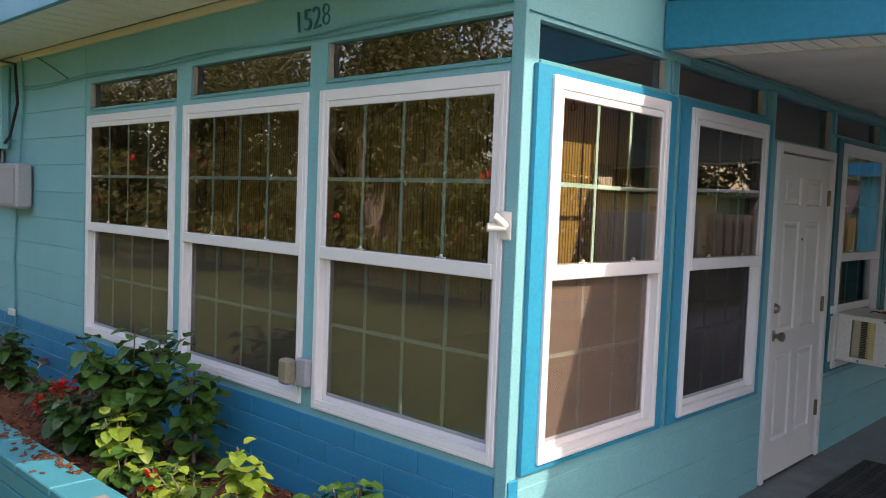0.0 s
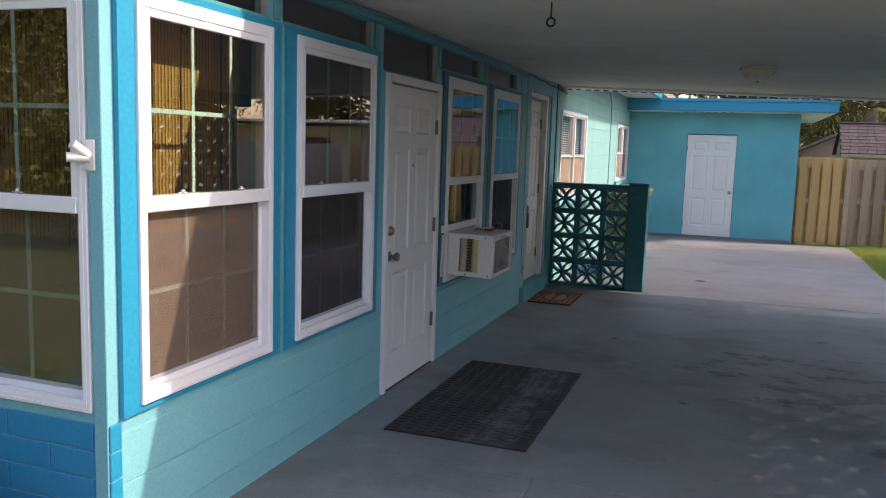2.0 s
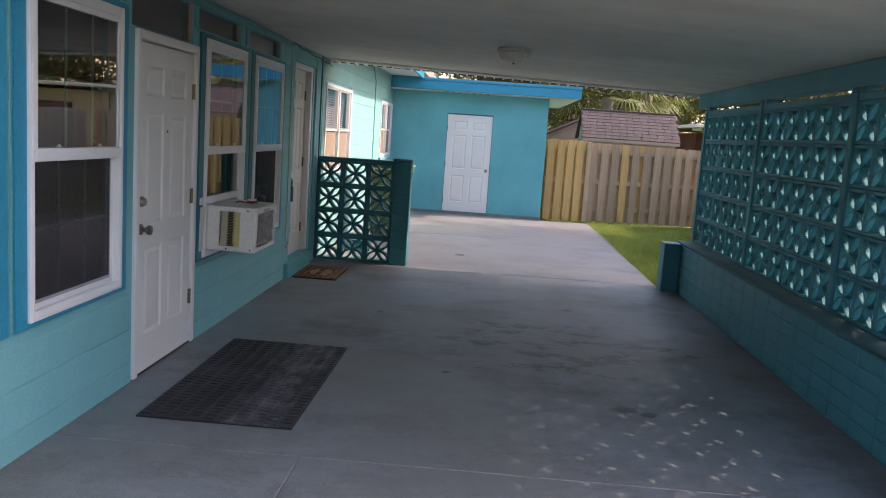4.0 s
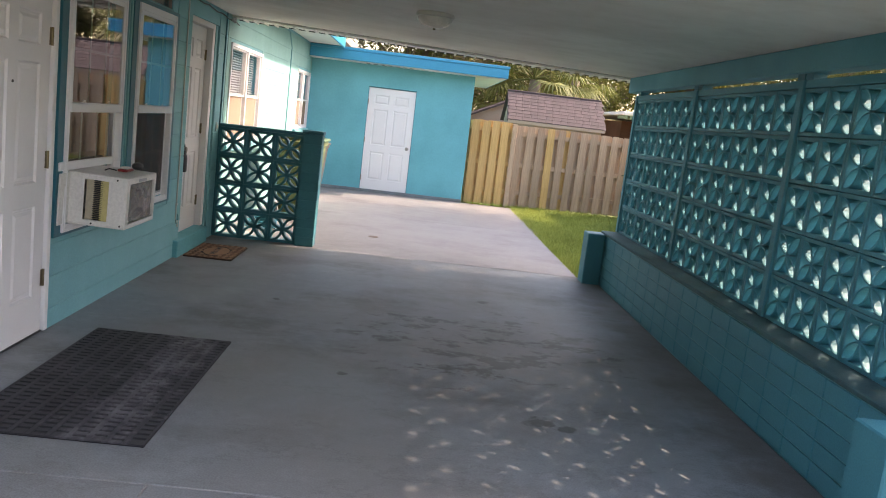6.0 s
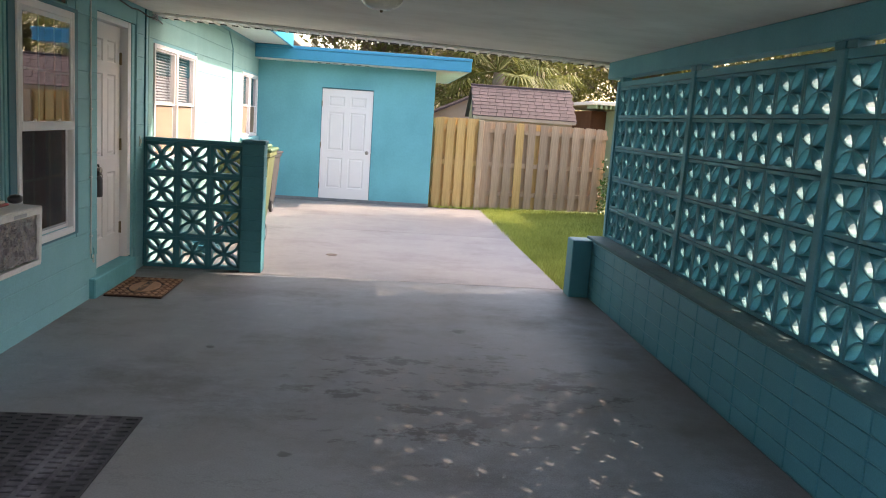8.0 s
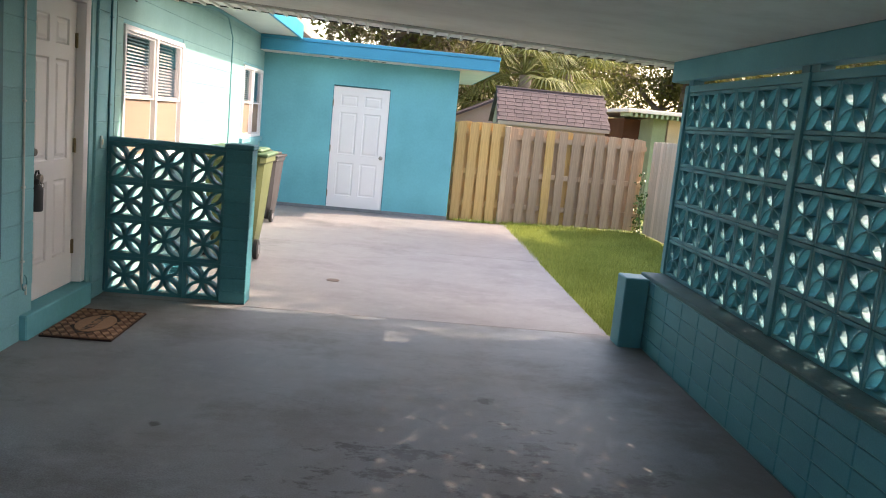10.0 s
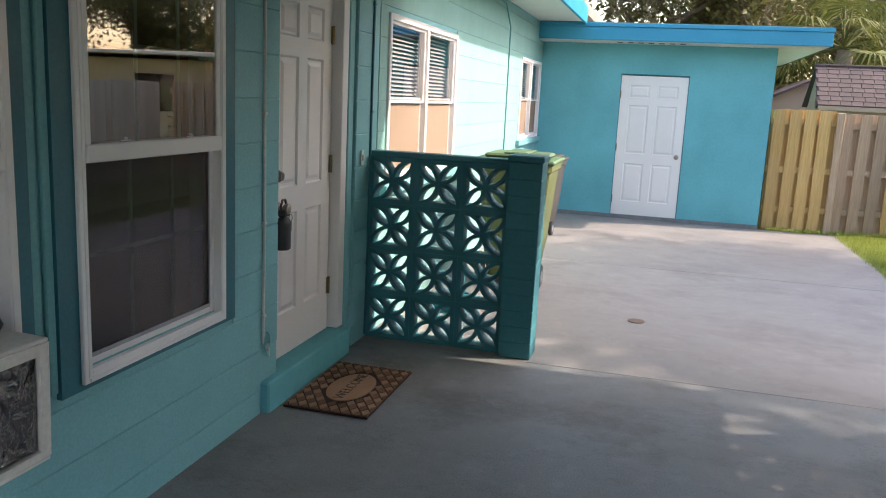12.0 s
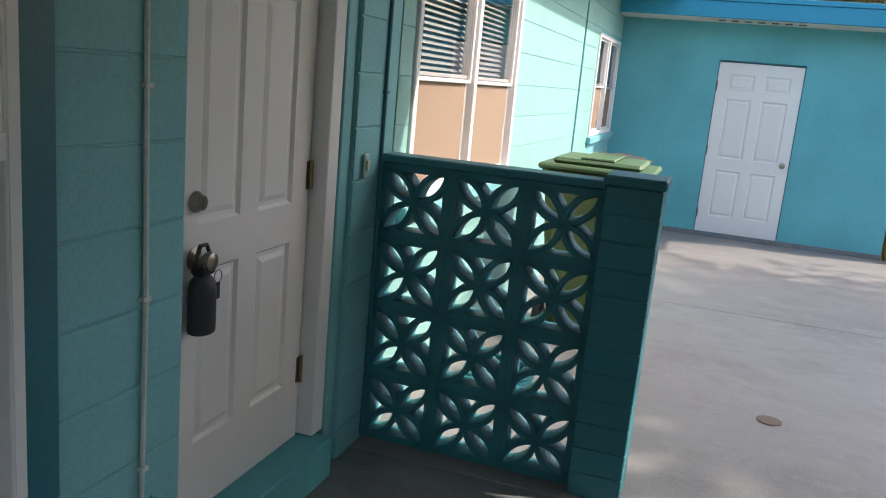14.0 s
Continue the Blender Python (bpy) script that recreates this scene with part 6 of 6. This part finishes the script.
for x in (2.52, 4.54):
    bm = bmesh.new()
    vs = [(18.95, 1.66), (20.3, 1.66), (19.95, 2.05), (19.62, 2.26), (19.30, 2.05)]
    fr = [bm.verts.new((x, y, z)) for y, z in vs]
    bk = [bm.verts.new((x + 0.04, y, z)) for y, z in vs]
    bm.faces.new(fr)
    bm.faces.new(bk[::-1])
    for k in range(5):
        bm.faces.new((fr[k], fr[(k + 1) % 5], bk[(k + 1) % 5], bk[k]))
    part("gable", bm, shed_wall, shed)
bm = bmesh.new()
for y0, z0, y1, z1 in ((18.86, 1.67, 19.60, 2.32), (20.38, 1.67, 19.62, 2.32)):
    v = [bm.verts.new(p) for p in ((2.44, y0, z0), (4.66, y0, z0), (4.60, y1, z1), (2.46, y1, z1), (2.44, y0, z0 - 0.03), (4.66, y0, z0 - 0.03), (4.60, y1, z1 - 0.03), (2.46, y1, z1 - 0.03))]
    for q in ((0, 1, 2, 3), (7, 6, 5, 4), (0, 4, 5, 1), (1, 5, 6, 2), (2, 6, 7, 3), (3, 7, 4, 0)):
        bm.faces.new([v[k] for k in q])
roof = part("roof", bm, shingle, shed)
tiled_slope(roof, 2.46, 4.64, 18.86, 1.66, 19.60, 2.31, 9, 13, shingle)
part("ridge_cap", boxed(2.45, 4.62, 19.55, 19.67, 2.31, 2.345, bevel=0.008), shingle, shed)
part("eave_board", boxed(2.46, 4.64, 18.845, 18.865, 1.60, 1.665), shed_wall, shed)
bm = bmesh.new()
add_lathe(bm, [(0.10, 0.0), (0.10, 0.02), (0.07, 0.025)], (2.50, 19.35, 1.72), "x", 16)
part("gable_vent", bm, dark_iron, shed)

back = thing("far_shed", (2.8, 22.6, 0), "pinkish outbuilding with a grey shingled gable roof", "shed")
part("wall", boxed(1.80, 3.80, 21.4, 24.0, -0.05, 1.68), shed_wall, back)
for y in (21.4, 23.96):
    bm = bmesh.new()
    fr = [bm.verts.new(p) for p in ((1.80, y, 1.68), (3.80, y, 1.68), (2.80, y, 2.15))]
    bk = [bm.verts.new(p) for p in ((1.80, y + 0.04, 1.68), (3.80, y + 0.04, 1.68), (2.80, y + 0.04, 2.15))]
    bm.faces.new(fr)
    bm.faces.new(bk[::-1])
    for k in range(3):
        bm.faces.new((fr[k], fr[(k + 1) % 3], bk[(k + 1) % 3], bk[k]))
    part("gable", bm, shed_wall, back)
for s in (-1, 1):
    bm = bmesh.new()
    v = [bm.verts.new((2.80 + s * x, y, z + h)) for h in (0.0, 0.05) for x, y, z in ((1.18, 21.25, 1.60), (0.0, 21.25, 2.155), (0.0, 24.15, 2.155), (1.18, 24.15, 1.60))]
    for q in ((3, 2, 1, 0), (4, 5, 6, 7), (0, 1, 5, 4), (1, 2, 6, 5), (2, 3, 7, 6), (3, 0, 4, 7)):
        bm.faces.new([v[k] for k in q])
    part("roof_slope", bm, shingle, back)

cream_wall = painted("cream_house_wall", (0.60, 0.50, 0.34), 0.7, 50, 0.05, 0.2)
nb = thing("neighbour_house", (7.5, 22, 0), "cream neighbouring house with a flat roof edge", "house")
part("wall", boxed(6.35, 12.0, 20.6, 26.0, -0.05, 2.02), cream_wall, nb)
part("porch_wall", boxed(5.65, 6.34, 21.6, 26.0, -0.05, 2.0), painted("brown_boards", (0.12, 0.045, 0.02), 0.7, 40, 0.2, 0.2), nb, "dark brown timber porch wall")
part("corner_post", boxed(6.02, 6.32, 20.62, 21.58, -0.05, 2.02), painted("sage_post", (0.26, 0.36, 0.22), 0.6, 40, 0.1, 0.2), nb, "sage green porch post")
part("roof", boxed(5.3, 12.4, 20.1, 26.4, 2.10, 2.18, bevel=0.01), soffit_metal, nb)
for i in range(10):
    x = 5.36 + i * 0.11
    part("rafter_end", boxed(x, x + 0.045, 20.12, 20.9, 2.02, 2.098), bpy.data.materials["sage_post"], nb)
part("window", boxed(7.3, 8.3, 20.58, 20.598, 0.9, 1.7), pane_glass, nb)

nb2 = thing("neighbour_house", (9.0, 5.0, 0), "pinkish neighbouring house behind the side fence", "house")
pink = painted("pink_house_wall", (0.50, 0.36, 0.31), 0.7, 50, 0.05, 0.2)
part("wall", boxed(8.2, 14.0, -3.0, 10.6, -0.05, 2.3), pink, nb2)
part("roof", boxed(7.6, 14.6, -3.6, 11.0, 2.36, 2.52, bevel=0.01), soffit_metal, nb2)
part("fascia", boxed(7.56, 7.60, -3.6, 11.0, 2.32, 2.50), soffit_metal, nb2)
for y in (0.5,):
    part("window", boxed(8.17, 8.198, y, y + 1.4, 1.0, 1.95), pane_glass, nb2)

# ---- lawn blades beside the patio ----
def blades(name, x0, x1, y0, y1, n, tall, seed):
    rng = np.random.default_rng(seed)
    p = np.stack([rng.uniform(x0, x1, n), rng.uniform(y0, y1, n), np.full(n, -0.03)], 1)
    a = rng.uniform(0, 2 * np.pi, n)
    w = np.stack([np.cos(a), np.sin(a), np.zeros(n)], 1) * 0.0045
    h = rng.uniform(0.25, 1.35, n)[:, None] * tall
    tip = p + np.concatenate([rng.normal(0, 0.35, (n, 2)), np.ones((n, 1))], 1) * h
    verts = np.stack([p - w, p + w, tip], 1).reshape(-1, 3)
    k = np.arange(n) * 3
    me = bpy.data.meshes.new(name)
    me.from_pydata(verts.tolist(), [], np.stack([k, k + 1, k + 2], 1).tolist())
    me.materials.append(grass_blade)
    return tagged(new(name, me), "short mown grass beside the patio", "grass", kind="stuff")


blades("grass", 2.40, 4.75, 9.1, 16.3, 110000, 0.060, 5)
blades("grass_edge", 2.38, 2.50, 9.3, 15.9, 2600, 0.075, 6)
blades("grass_foot", 1.50, 4.7, 16.0, 16.45, 3500, 0.09, 7)

# ---- masonry courses ----
def side_place(a, z):
    return pose(XW, a, z, 0, 0, 90)


skip_side = [(YF - 0.1, 7.765, 0.51, 3.0), (2.34, 4.48, 0.56, 2.3), (4.59, 5.54, -1, 2.3), (5.56, 7.76, 0.54, 2.3), (8.19, 9.165, -1, 2.14), (8.02, 9.06, -1, 0.152)]
skip_side += [(a - 0.002, b + 0.002, z0 - 0.075, z1 + 0.002) for a, b, z0, z1 in REAR_WINDOWS]
course_blocks("block_course", wall_side, YF, 9.41, -0.075, 2.29, 9.0, 0.195, side_place, teal_wall, skip_side, thick=0.006, joint=0.006, bevel=0.0025, stagger=0.0)
# rear courses take the teal with sunlight painted into it
course_blocks("block_course", wall_side, 9.53, YB, -0.075, 2.52, 9.0, 0.195, side_place, teal_sunlit, skip_side, thick=0.005, joint=0.003, bevel=0.002, stagger=0.0)


def front_place(a, z):
    return pose(a, YF, z)


course_blocks("brick", wall_front, -7.2, XW - 0.004, 0.044, 0.555, 0.40, 0.102, front_place, blue_paint, thick=0.007, joint=0.005, bevel=0.0025)
course_blocks("block_course", wall_front, -7.6, -5.28, 0.56, 2.51, 9.0, 0.195, front_place, teal_wall, [(-7.2, -6.2, 1.39, 1.89)], thick=0.006, joint=0.006, bevel=0.0025, stagger=0.0)
# blue returns of the base course at the corner
bm = bmesh.new()
for i in range(5):
    add_box(bm, XW + 0.0005, XW + 0.012, YF - 0.007, YF + 0.05, 0.047 + i * 0.102, 0.144 + i * 0.102, bevel=0.003)
solid("corner_quoin", bm, blue_trim, "blue painted corner bricks of the base", "wall")
